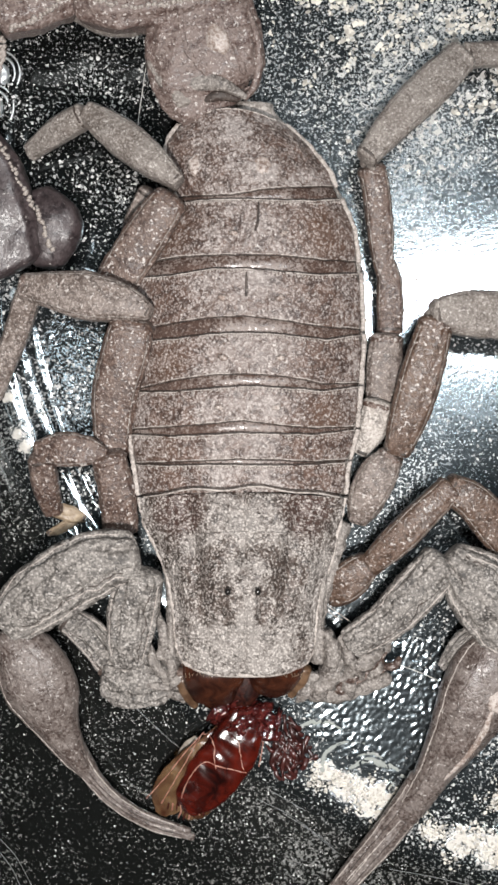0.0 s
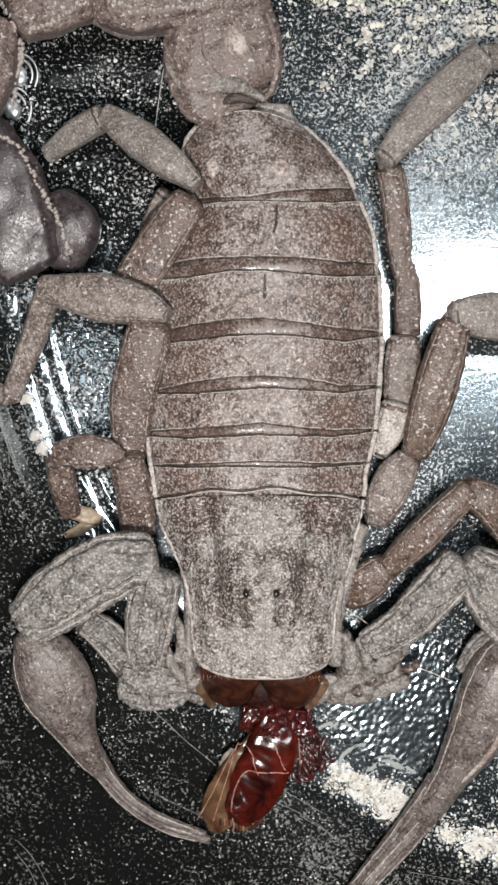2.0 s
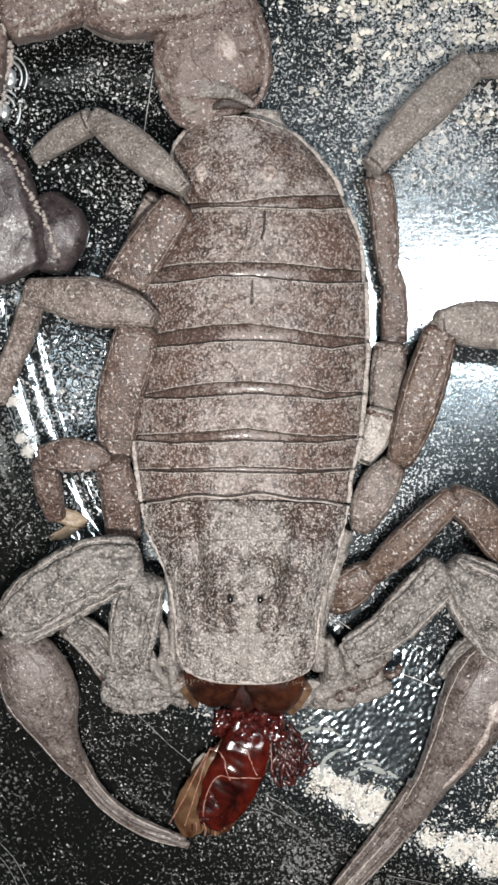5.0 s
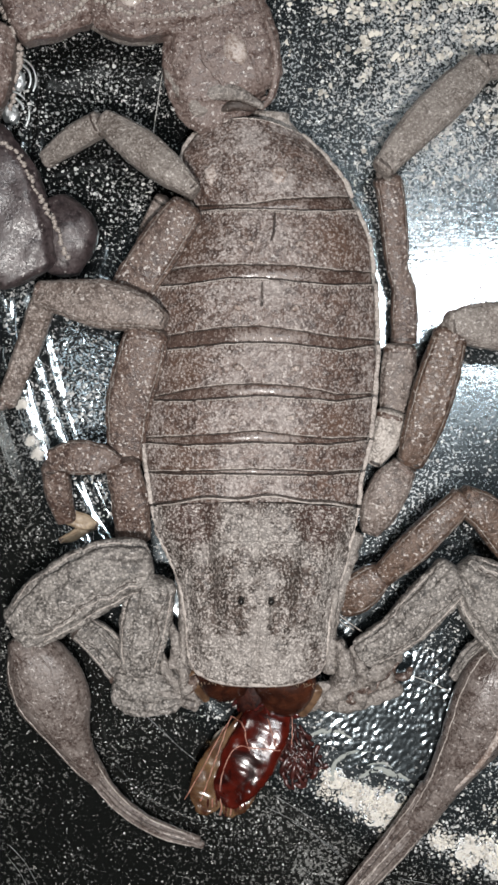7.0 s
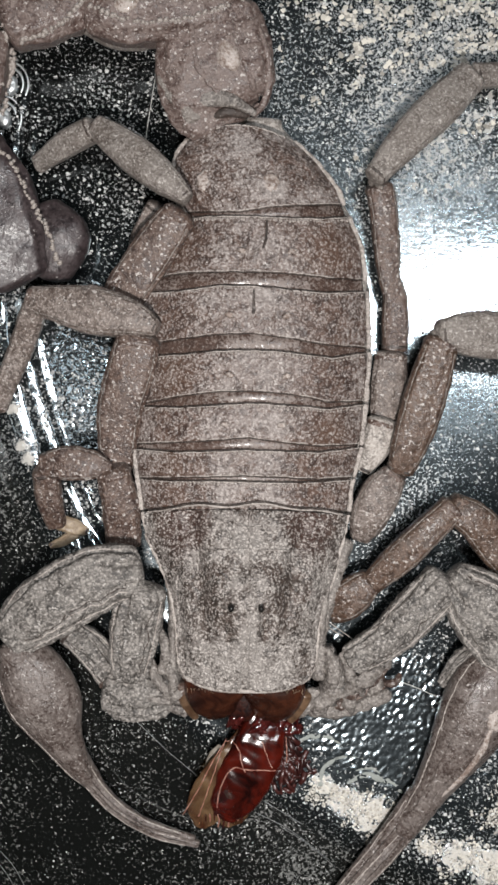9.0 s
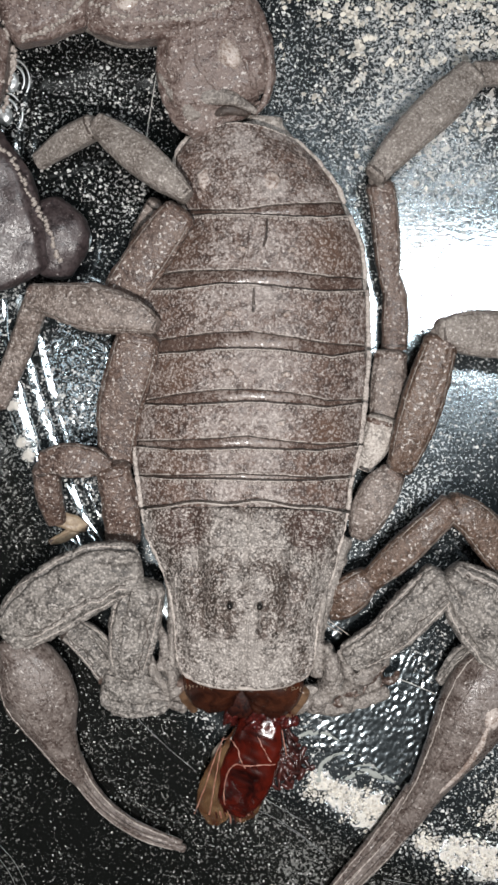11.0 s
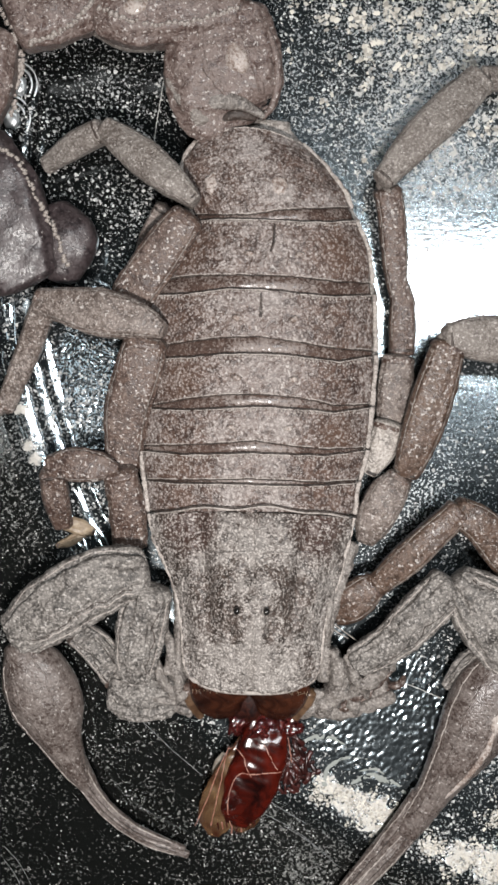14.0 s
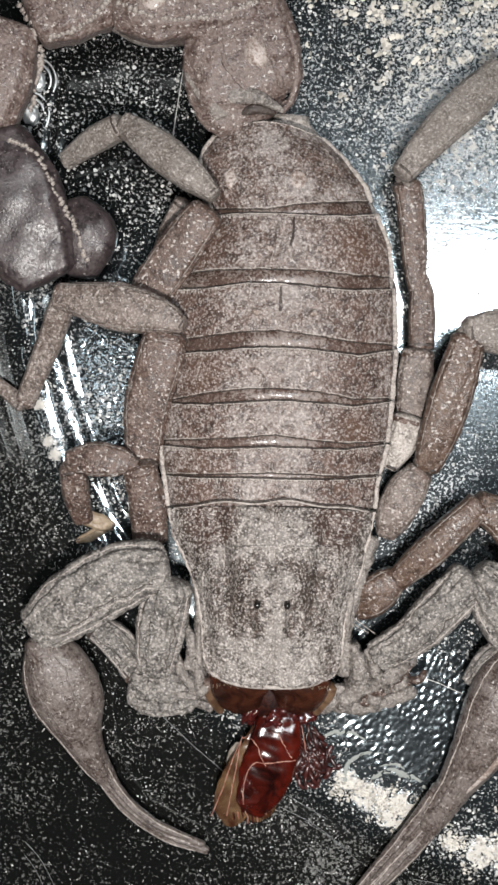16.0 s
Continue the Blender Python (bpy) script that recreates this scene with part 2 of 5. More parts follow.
def glossy(name, a, b, rough, per_mm=2.0, trans=0.0, coat=0.0):
    m, nodes, links, bsdf = mat(name)
    co = nodes.new("ShaderNodeTexCoord").outputs["Object"]
    n = noise_tex(nodes, links, co, per_mm, 5, 0.6, 0.5)
    links.new(ramp(nodes, links, n, [(0.35, a), (0.65, b)]), bsdf.inputs["Base Color"])
    bsdf.inputs["Roughness"].default_value = rough
    bsdf.inputs["Transmission Weight"].default_value = trans
    bsdf.inputs["Coat Weight"].default_value = coat
    bsdf.inputs["Coat Roughness"].default_value = 0.08
    links.new(bump(nodes, links, n, 0.5, 0.12), bsdf.inputs["Normal"])
    return m


M_EYE = glossy("eye_black", (0.006, 0.006, 0.006), (0.012, 0.011, 0.010), 0.22)
M_EYE.node_tree.links.remove(M_EYE.node_tree.nodes["Principled BSDF"].inputs["Normal"].links[0])
M_JAW = glossy("jaw_brown", (0.010, 0.003, 0.002), (0.045, 0.014, 0.007), 0.26, 0.8)
M_AMBER = glossy("amber_horn", (0.05, 0.026, 0.014), (0.12, 0.072, 0.042), 0.35, 1.6)
M_MOUTH = glossy("mouth_dark", (0.006, 0.002, 0.002), (0.030, 0.008, 0.005), 0.5)
M_MOUTH.node_tree.nodes["Principled BSDF"].inputs["Specular IOR Level"].default_value = 0.1
M_RED = glossy("wet_red_flesh", (0.007, 0.0012, 0.001), (0.062, 0.006, 0.003), 0.2, 0.45, 0.0, 0.15)
M_MUSH = glossy("chewed_flesh", (0.016, 0.002, 0.002), (0.062, 0.011, 0.009), 0.14, 2.0, 0.0, 0.4)
M_RED.node_tree.nodes["Principled BSDF"].inputs["Specular IOR Level"].default_value = 0.3
M_WING = glossy("wing_membrane", (0.07, 0.022, 0.010), (0.24, 0.145, 0.075), 0.2, 0.6, 0.6)
M_FLAP = glossy("pale_wing", (0.18, 0.15, 0.12), (0.34, 0.31, 0.27), 0.35, 1.5, 0.2)
M_VEIN = glossy("wing_vein", (0.16, 0.05, 0.036), (0.38, 0.21, 0.16), 0.4, 3.0)

M_TAN = glossy("tan_horn", (0.16, 0.115, 0.075), (0.30, 0.24, 0.17), 0.4, 2.0)
M_THREAD = glossy("silk_thread", (0.5, 0.5, 0.48), (0.6, 0.6, 0.58), 0.35)


def tray_metal():
    m, nodes, links, bsdf = mat("tray_metal")
    co = nodes.new("ShaderNodeTexCoord").outputs["Object"]
    big = noise_tex(nodes, links, co, 0.12, 3, 0.55)
    mid = noise_tex(nodes, links, co, 1.5, 3, 0.6, 0.8)
    small = noise_tex(nodes, links, co, 4.5, 4, 0.7)
    metal = ramp(nodes, links, big, [(0.35, (0.12, 0.143, 0.155)), (0.65, (0.195, 0.23, 0.25))])
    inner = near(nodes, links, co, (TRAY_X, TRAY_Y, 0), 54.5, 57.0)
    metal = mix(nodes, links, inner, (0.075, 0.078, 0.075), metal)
    # colour darkened left of the tail to dim what the metal mirrors there
    metal = mix(nodes, links, near(nodes, links, co, DIMMED, 7.0, 14.0), metal, (0.055, 0.062, 0.064))
    # grey dust film, thin where the tray was wiped
    grit = noise_tex(nodes, links, co, 4.4, 3, 0.62, 0.3)
    wiped = maths(nodes, links, "ADD", maths(nodes, links, "MULTIPLY", near(nodes, links, co, WIPED, 6.0, 26.0), 0.06), maths(nodes, links, "MULTIPLY", near(nodes, links, co, HAMMERED, 3.0, 7.0), 0.10))
    thick = maths(nodes, links, "SUBTRACT", maths(nodes, links, "ADD", grit, maths(nodes, links, "MULTIPLY", big, 0.30)), wiped)
    thick = maths(nodes, links, "ADD", thick, maths(nodes, links, "MULTIPLY", near(nodes, links, co, POWDERED, 5.0, 20.0), 0.07))
    # thicker grey cover here stands in for a sheen on the metal
    thick = maths(nodes, links, "ADD", thick, maths(nodes, links, "MULTIPLY", near(nodes, links, co, SHEEN, 4.0, 13.0), 0.015))
    thick = maths(nodes, links, "SUBTRACT", thick, maths(nodes, links, "MULTIPLY", maths(nodes, links, "SUBTRACT", 1.0, inner), -0.03))
    cover = ramp(nodes, links, thick, [(0.71, grey(0.0)), (0.82, grey(0.9))])
    grime = mix(nodes, links, small, (0.14, 0.145, 0.148), (0.36, 0.36, 0.35))
    grime = mix(nodes, links, inner, mix(nodes, links, small, (0.028, 0.028, 0.028), (0.14, 0.14, 0.132)), grime)
    # dried cream crust before the claws and at the far side
    caked = None
    for x, y, inner_mm, outer_mm in CAKED:
        spot = near(nodes, links, co, (x, y, 0), inner_mm, outer_mm)
        caked = spot if caked is None else maths(nodes, links, "MAXIMUM", caked, spot)
    rag = noise_tex(nodes, links, co, 1.5, 5, 0.68, 0.5)
    crusted = ramp(nodes, links, maths(nodes, links, "ADD", maths(nodes, links, "MULTIPLY", caked, 0.34), maths(nodes, links, "MULTIPLY", rag, 0.8)), [(0.64, grey(0.0)), (0.71, grey(1.0))])
    grime = mix(nodes, links, crusted, grime, mix(nodes, links, small, (0.28, 0.268, 0.245), (0.60, 0.58, 0.54)))
    flaky = maths(nodes, links, "ADD", maths(nodes, links, "MULTIPLY", near(nodes, links, co, POWDERED, 5.0, 17.0), 0.16), noise_tex(nodes, links, co, 1.7, 4, 0.66, 0.7))
    flaky = ramp(nodes, links, flaky, [(0.70, grey(0.0)), (0.73, grey(1.0))])
    grime = mix(nodes, links, flaky, grime, mix(nodes, links, small, (0.24, 0.24, 0.23), (0.52, 0.51, 0.48)))
    crusted = maths(nodes, links, "MAXIMUM", crusted, flaky)
    cover = maths(nodes, links, "MAXIMUM", cover, crusted)
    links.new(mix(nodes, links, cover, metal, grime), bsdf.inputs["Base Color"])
    links.new(maths(nodes, links, "MULTIPLY", maths(nodes, links, "SUBTRACT", 1.0, cover), 0.95), bsdf.inputs["Metallic"])
    # a dull film on one side of the tray
    film = maths(nodes, links, "MULTIPLY", near(nodes, links, co, FILMED, 2.0, 11.0), ramp(nodes, links, small, [(0.40, grey(0.0)), (0.56, grey(1.0))]))
    dull = maths(nodes, links, "ADD", maths(nodes, links, "MULTIPLY", film, 0.10), maths(nodes, links, "ADD", maths(nodes, links, "MULTIPLY", big, 0.05), 0.06))
    haze = maths(nodes, links, "MULTIPLY", near(nodes, links, co, HAZED, 5.0, 18.0), ramp(nodes, links, mid, [(0.35, grey(0.01)), (0.62, grey(0.07))]))
    dull = maths(nodes, links, "ADD", dull, haze)
    dull = maths(nodes, links, "ADD", dull, maths(nodes, links, "MULTIPLY", near(nodes, links, co, SHEEN, 3.0, 11.0), 0.06))
    # pitted patches beside the claws and along the sides
    pits = maths(nodes, links, "MAXIMUM", maths(nodes, links, "MAXIMUM", near(nodes, links, co, HAMMERED, 4.0, 9.5), near(nodes, links, co, (18.65, -23.33, 0), 2.0, 6.0)), maths(nodes, links, "MULTIPLY", near(nodes, links, co, PITTED, 2.0, 6.5), 0.6))
    dull = maths(nodes, links, "ADD", dull, maths(nodes, links, "MULTIPLY", pits, 0.05))
    links.new(maths(nodes, links, "ADD", dull, maths(nodes, links, "MULTIPLY", maths(nodes, links, "MULTIPLY", cover, cover), 0.6)), bsdf.inputs["Roughness"])
    n = bump(nodes, links, maths(nodes, links, "ADD", maths(nodes, links, "MULTIPLY", small, 0.1), crusted), 0.3, 0.06)
    cell = node(nodes, "TexVoronoi", Scale=1900.0, Randomness=1.0)
    cell.feature = "SMOOTH_F1"
    links.new(co, cell.inputs["Vector"])
    low = nodes.new("ShaderNodeBump")
    low.inputs["Distance"].default_value = 0.16 * MM
    links.new(maths(nodes, links, "ADD", maths(nodes, links, "MULTIPLY", pits, 0.12), 0.012), low.inputs["Strength"])
    links.new(maths(nodes, links, "SUBTRACT", maths(nodes, links, "MULTIPLY", mid, 0.35), cell.outputs["Distance"]), low.inputs["Height"])
    links.new(n, low.inputs["Normal"])
    links.new(low.outputs["Normal"], bsdf.inputs["Normal"])
    return m


TRAY_X, TRAY_Y, TRAY_R = 32.9, 20.0, 84.0
HAMMERED, PITTED, FILMED, WIPED, POWDERED, HAZED, SHEEN, DIMMED = (10.58, -20.43, 0), (-15.54, 5.83, 0), (17.32, 7.2, 0), (-13.68, -24.75, 0), (13.73, 30.19, 0), (8.77, 25.68, 0), (4.75, -30.98, 0), (-14.5, 26.0, 0)
CAKED = ((7.2, -26.6, 0.8, 2.6), (9.4, -27.7, 1.0, 2.8), (11.8, -28.8, 0.8, 2.4), (5.4, -25.4, 0.5, 1.9), (16.2, -31.0, 0.8, 2.4), (18.6, -31.6, 1.0, 2.8), (20.5, -31.9, 0.8, 2.4), (13.8, -30.4, 0.3, 1.6), (-19.8, 4.3, 0.3, 1.5), (-19.1, 1.4, 0.3, 1.5), (-18.5, 0.2, 0.3, 1.5))
M_TRAY = tray_metal()


def bare_metal(name, low, high, rough):
    m, nodes, links, bsdf = mat(name)
    co = nodes.new("ShaderNodeTexCoord").outputs["Object"]
    n = noise_tex(nodes, links, co, 3.0, 4, 0.6)
    bsdf.inputs["Metallic"].default_value = 1.0
    links.new(ramp(nodes, links, n, [(0.3, (low, low * 1.04, low * 1.06)), (0.7, (high, high * 1.03, high * 1.05))]), bsdf.inputs["Base Color"])
    links.new(ramp(nodes, links, n, [(0.3, grey(rough)), (0.7, grey(rough + 0.2))]), bsdf.inputs["Roughness"])
    links.new(bump(nodes, links, n, 0.3, 0.05), bsdf.inputs["Normal"])
    return m


# knob metal far paler than the tray: lamp shine put into its colour
M_KNOB = bare_metal("lit_knob_metal", 0.72, 0.9, 0.4)
M_SCRATCH = bare_metal("scratched_metal", 0.16, 0.30, 0.42)


def powder(name, a, b, rough=0.9):
    m, nodes, links, bsdf = mat(name)
    geo = nodes.new("ShaderNodeNewGeometry")
    links.new(ramp(nodes, links, geo.outputs["Random Per Island"], [(0.0, a), (1.0, b)]), bsdf.inputs["Base Color"])
    bsdf.inputs["Roughness"].default_value = rough
    return m


M_DUST = powder("pale_dust", (0.08, 0.084, 0.087), (0.60, 0.60, 0.585))
M_CREAM = powder("cream_crumb", (0.20, 0.187, 0.165), (0.60, 0.568, 0.505))
M_SMEAR = powder("dried_smear", (0.15, 0.17, 0.155), (0.22, 0.235, 0.22), 0.7)
M_CLOT = powder("dried_red_crumb", (0.004, 0.001, 0.001), (0.045, 0.010, 0.008), 0.35)


# ---- mesh tools (millimetres in, metres out) ----
def part(name, bm, material, parent=None, label="", smooth=True):
    bmesh.ops.recalc_face_normals(bm, faces=bm.faces)
    bmesh.ops.scale(bm, vec=(MM, MM, MM), verts=bm.verts)
    me = bpy.data.meshes.new(name)
    bm.to_mesh(me)
    bm.free()
    me.materials.append(material)
    if smooth:
        for p in me.polygons:
            p.use_smooth = True
    ob = new(name, me)
    ob.parent = parent
    if label:
        tagged(ob, label)
    return ob


def thing(name, label, category, group="", kind=""):
    return tagged(new(name), label, category, group, kind)


def spline(stations, steps):
    """Catmull-Rom through rows of numbers."""
    a = np.array(stations, float)
    a = np.vstack([2 * a[0] - a[1], a, 2 * a[-1] - a[-2]])
    out = []
    for i in range(1, len(a) - 2):
        for s in range(steps):
            t = s / steps
            p0, p1, p2, p3 = a[i - 1:i + 3]
            out.append(0.5 * (2 * p1 + (p2 - p0) * t + (2 * p0 - 5 * p1 + 4 * p2 - p3) * t * t + (3 * p1 - p0 - 3 * p2 + p3) * t ** 3))
    out.append(a[-2])
    return np.array(out)


def tube(stations, bm=None, n=18, steps=7, power=2.5, rough=0.03, freq=1.1, caps=(1.0, 1.0), seed=0.0, ridges=0.0, wrinkle=0.0, grooves=()):
    """A rounded limb along stations (x, y, z, half width, half height)."""
    bm = bm or bmesh.new()
    rows = spline(stations, steps)
    rows[:, 3:] = np.maximum(rows[:, 3:], 0.02)
    first, last = rows[0].copy(), rows[-1].copy()
    d0, d1 = rows[1, :3] - rows[0, :3], rows[-1, :3] - rows[-2, :3]
    d0, d1 = d0 / np.linalg.norm(d0), d1 / np.linalg.norm(d1)
    head, tail = [], []
    for k in (0.97, 0.8, 0.5):
        r = math.sqrt(1 - k * k)
        h = first.copy()
        h[:3] -= d0 * k * caps[0] * 0.5 * first[3]
        h[3:] *= r
        head.append(h)
        h = last.copy()
        h[:3] += d1 * k * caps[1] * 0.5 * last[3]
        h[3:] *= r
        tail.append(h)
    rows = np.vstack([head, rows, tail[::-1]])
    rings = []
    for i, r in enumerate(rows):
        a, b = rows[max(i - 1, 0), :3], rows[min(i + 1, len(rows) - 1), :3]
        t = Vector(b - a).normalized()
        side = t.cross(Vector((0, 0, 1))).normalized()
        up = side.cross(t)
        ring = []
        for k in range(n):
            ang = 2 * math.pi * k / n
            c, s = math.cos(ang), math.sin(ang)
            c, s = math.copysign(abs(c) ** (2 / power), c), math.copysign(abs(s) ** (2 / power), s)
            if ridges:
                w = 1 + ridges * sum(math.exp(-((ang - radians(a)) / 0.16) ** 2) for a in (52, 128, 20, 160))
                c, s = c * w, s * w
            p = Vector(r[:3]) + side * c * r[3] + up * s * r[4]
            for g, depth in grooves:
                ga = radians(g) + 0.22 * noise.noise(Vector((i * 0.12, g, seed)))
                p -= (side * c + up * s) * depth * math.exp(-((ang - ga) / 0.12) ** 2) * max(0.0, 0.6 + 1.2 * noise.noise(Vector((i * 0.22, g * 3, seed))))
            if wrinkle:
                q = p + Vector((seed, seed, 0))
                p += (side * c + up * s) * wrinkle * (noise.noise(q * 1.1) + 0.7 * noise.noise(q * 2.3) + 0.5 * noise.noise(q * 4.5))
            if rough:
                p += (side * c + up * s) * rough * r[3] * (noise.noise((p + Vector((seed, 0, 0))) * freq) + 0.5 * noise.noise(p * freq * 2.7))
            ring.append(bm.verts.new(p))
        rings.append(ring)
    for a, b in zip(rings, rings[1:]):
        for k in range(n):
            bm.faces.new((a[k], a[(k + 1) % n], b[(k + 1) % n], b[k]))
    bm.faces.new(rings[0][::-1])
    bm.faces.new(rings[-1])
    return bm


def wire(points, radius, bm=None, n=6, steps=6):
    return tube([(*p, radius, radius) for p in points], bm, n, steps, 2.0, 0.0)


def blob(bm, at, size, turn=0.0, seed=0.0, lump=0.15, freq=1.0, sub=3):
    res = bmesh.ops.create_icosphere(bm, subdivisions=sub, radius=1.0)
    m = pose(*at, 0, 0, turn) @ Matrix.Diagonal((*size, 1))
    for v in res["verts"]:
        k = 1 + lump * noise.noise(v.co * 1.7 * freq + Vector((seed, seed * 0.7, 0)))
        v.co = m @ (v.co * k)
    return bm


def settle(root, pivot):
    """Moves a finished group's origin to its pivot."""
    at = Vector(pivot) * MM
    for ob in root.children_recursive:
        ob.data.transform(Matrix.Translation(-at))
    root.location = at


def seam(rows, tree, off, radius, wander=0.1, seed=0.0, trim=0.08):
    """A line along a limb's upper side, off half widths beside its middle, as a bmesh."""
    rows = spline(rows, 8)
    pts = []
    for i in range(int(len(rows) * trim), len(rows) - int(len(rows) * trim)):
        d = rows[min(i + 1, len(rows) - 1), :2] - rows[max(i - 1, 0), :2]
        d = d / np.linalg.norm(d)
        o = (off + wander * (noise.noise(Vector((i * 0.17, seed, off))) + 0.5 * noise.noise(Vector((i * 0.6, seed, off))))) * rows[i, 3]
        x, y = rows[i, 0] + d[1] * o, rows[i, 1] - d[0] * o
        hit = tree.ray_cast(Vector((x, y, 40)), Vector((0, 0, -1)))[0]
        if hit is not None:
            pts.append((x, y, hit.z - 0.3 * radius, radius, radius))
    return tube(pts, n=6, steps=2, rough=0.6, freq=3.5, seed=seed) if len(pts) > 3 else None


def lines_on(rows, tree, parent, lines, seed=0.0):
    for off, name, material, radius, wander in lines:
        bm = seam(rows, tree, off, radius, wander, seed)
        if bm:
            part(name, bm, material, parent)


def laid(points, trees, lift):
    """A line draped over meshes from above, in millimetres."""
    out = []
    for p in spline(points, 5):
        tops = [t.ray_cast(Vector((p[0], p[1], 30)), Vector((0, 0, -1)))[0] for t in trees]
        z = max([h.z for h in tops if h is not None], default=p[2])
        w = 0.10 * noise.noise(Vector((p[0] * 2, p[1] * 2, 4)))
        out.append((p[0] + w, p[1] + w, z + lift))
    return out


def lerp_rows(rows, y):
    """Rows (y, a, b, ...) in order of y, blended."""
    if rows[0][0] > rows[-1][0]:
        rows = rows[::-1]
    i = min(max(sum(1 for r in rows if r[0] <= y), 1), len(rows) - 1)
    a, b = rows[i - 1], rows[i]
    t = min(max((y - a[0]) / (b[0] - a[0]), 0.0), 1.0)
    return [p + (q - p) * t for p, q in zip(a[1:], b[1:])]


# ---- the tray ----


def lattice(i, j, k):
    """Repeatable random numbers on a grid."""
    v = np.sin(i * 127.1 + j * 311.7 + k * 74.7) * 43758.5453
    return v - np.floor(v)


def drift(x, y, per_mm, k):
    """Smooth noise, -1 to 1, over arrays of places."""
    x, y = x * per_mm, y * per_mm
    i, j = np.floor(x), np.floor(y)
    u, v = x - i, y - j
    u, v = u * u * (3 - 2 * u), v * v * (3 - 2 * v)
    a, b, c, d = (lattice(i + p, j + q, k) for p, q in ((0, 0), (1, 0), (0, 1), (1, 1)))
    return 2 * (a + (b - a) * u + (c - a) * v + (a - b - c + d) * u * v) - 1


def pebbles(x, y, size):
    """Heights, 0 to 1, of rounded pebbles pressed into a sheet."""
    x, y = x + 0.25 * size * drift(x, y, 1.2 / size, 3), y + 0.25 * size * drift(x, y, 1.2 / size, 4)
    i, j = np.floor(x / size), np.floor(y / size)
    best = np.full(np.shape(x), 9.0)
    for p in (-1, 0, 1):
        for q in (-1, 0, 1):
            cx = (i + p + 0.1 + 0.8 * lattice(i + p, j + q, 1)) * size
            cy = (j + q + 0.1 + 0.8 * lattice(i + p, j + q, 2)) * size
            best = np.minimum(best, np.hypot(x - cx, y - cy))
    return np.clip(1 - (best / (0.72 * size)) ** 2, 0, 1)


def patch(x, y, at, inner, outer):
    return np.clip((outer - np.hypot(x - at[0], y - at[1])) / (outer - inner), 0, 1)


def floor_height(x, y):
    """The pressed bottom of the tray: pebbled inside a ring of low ridges, smooth outside it."""
    x, y = np.asarray(x, float), np.asarray(y, float)
    r = np.hypot(x - TRAY_X, y - TRAY_Y) + 0.10 * drift(x, y, 0.35, 7)
    inside = np.clip((51.6 - r) / 0.8, 0, 1)
    strong = np.maximum(np.maximum(patch(x, y, HAMMERED, 5.0, 9.5), patch(x, y, (18.65, -23.33), 3.0, 7.0)), 1.1 * patch(x, y, PITTED, 4.0, 10.0))
    z = inside * (0.0035 + 0.062 * strong) * pebbles(x, y, 0.36) * (0.8 + 0.4 * drift(x, y, 0.9, 8))
    turn = np.degrees(np.arctan2(y - TRAY_Y, x - TRAY_X)) % 360
    pressed = np.clip(1 - (np.abs(turn - 192) - 20) / 8, 0.12, 1)
    for at, high, wide in ((51.9, 0.12, 0.40), (53.2, 0.18, 0.45), (54.8, 0.24, 0.50), (57.7, 0.03, 0.16), (59.0, 0.025, 0.14)):
        broken = np.clip(0.8 + 0.5 * drift(x, y, 0.3, at) + 0.25 * drift(x, y, 1.1, at), 0.1, 1.2)
        z = z + high * pressed * broken * np.exp(-((r - at) / wide) ** 2)
    return z - 0.35 * np.clip((r - 55.0) / 1.5, 0, 1)


def tray():
    """One pressed sheet: turned rings, fine where the bottom is pebbled and ridged."""
    fine = np.arange(118, 268, 0.145)
    angles = np.radians(np.concatenate([np.arange(-90, 118, 4.0), fine]))
    radii = np.concatenate([[0.01, 4, 8], np.arange(11, 50.5, 0.155), np.arange(50.5, 60.5, 0.11), np.arange(61, TRAY_R + 0.5, 1.0)])
    rr, aa = np.meshgrid(radii, angles, indexing="ij")
    x, y = TRAY_X + rr * np.cos(aa), TRAY_Y + rr * np.sin(aa)
    z = floor_height(x, y)
    wall = [(TRAY_R + 6 * math.sin(a), 6 - 6 * math.cos(a) - 0.35) for a in np.linspace(0.15, math.pi / 2 - 0.12, 12)]
    wall += [(TRAY_R + 6.4, 16.0), (TRAY_R + 6.9, 26.0), (TRAY_R + 7.9, 26.6), (TRAY_R + 8.3, 25.6), (TRAY_R + 7.6, 16.0), (TRAY_R + 7.2, 4.0), (TRAY_R + 1.0, -1.6), (0.01, -1.6)]
    for r, h in wall:
        x, y, z = (np.vstack([g, v]) for g, v in ((x, TRAY_X + r * np.cos(angles)), (y, TRAY_Y + r * np.sin(angles)), (z, np.full(len(angles), h))))
    m, n = x.shape
    ids = np.arange(m * n).reshape(m, n)
    nxt = np.roll(ids, -1, axis=1)
    faces = np.stack([ids[:-1], nxt[:-1], nxt[1:], ids[1:]], axis=-1).reshape(-1, 4)
    me = bpy.data.meshes.new("floor")
    me.from_pydata(np.stack([x, y, z], axis=-1).reshape(-1, 3) * MM, [], faces[:, ::-1])
    me.polygons.foreach_set("use_smooth", np.ones(len(me.polygons), bool))
    me.materials.append(M_TRAY)
    return tagged(new("floor", me), "scuffed dark pressed tray bottom, pebbled inside a ring of ridges", "tray floor", kind="structure")


tray()

# ---- the scorpion ----
scorpion = thing("scorpion", "dusty grey-brown scorpion feeding on red prey in metal tray", "scorpion")

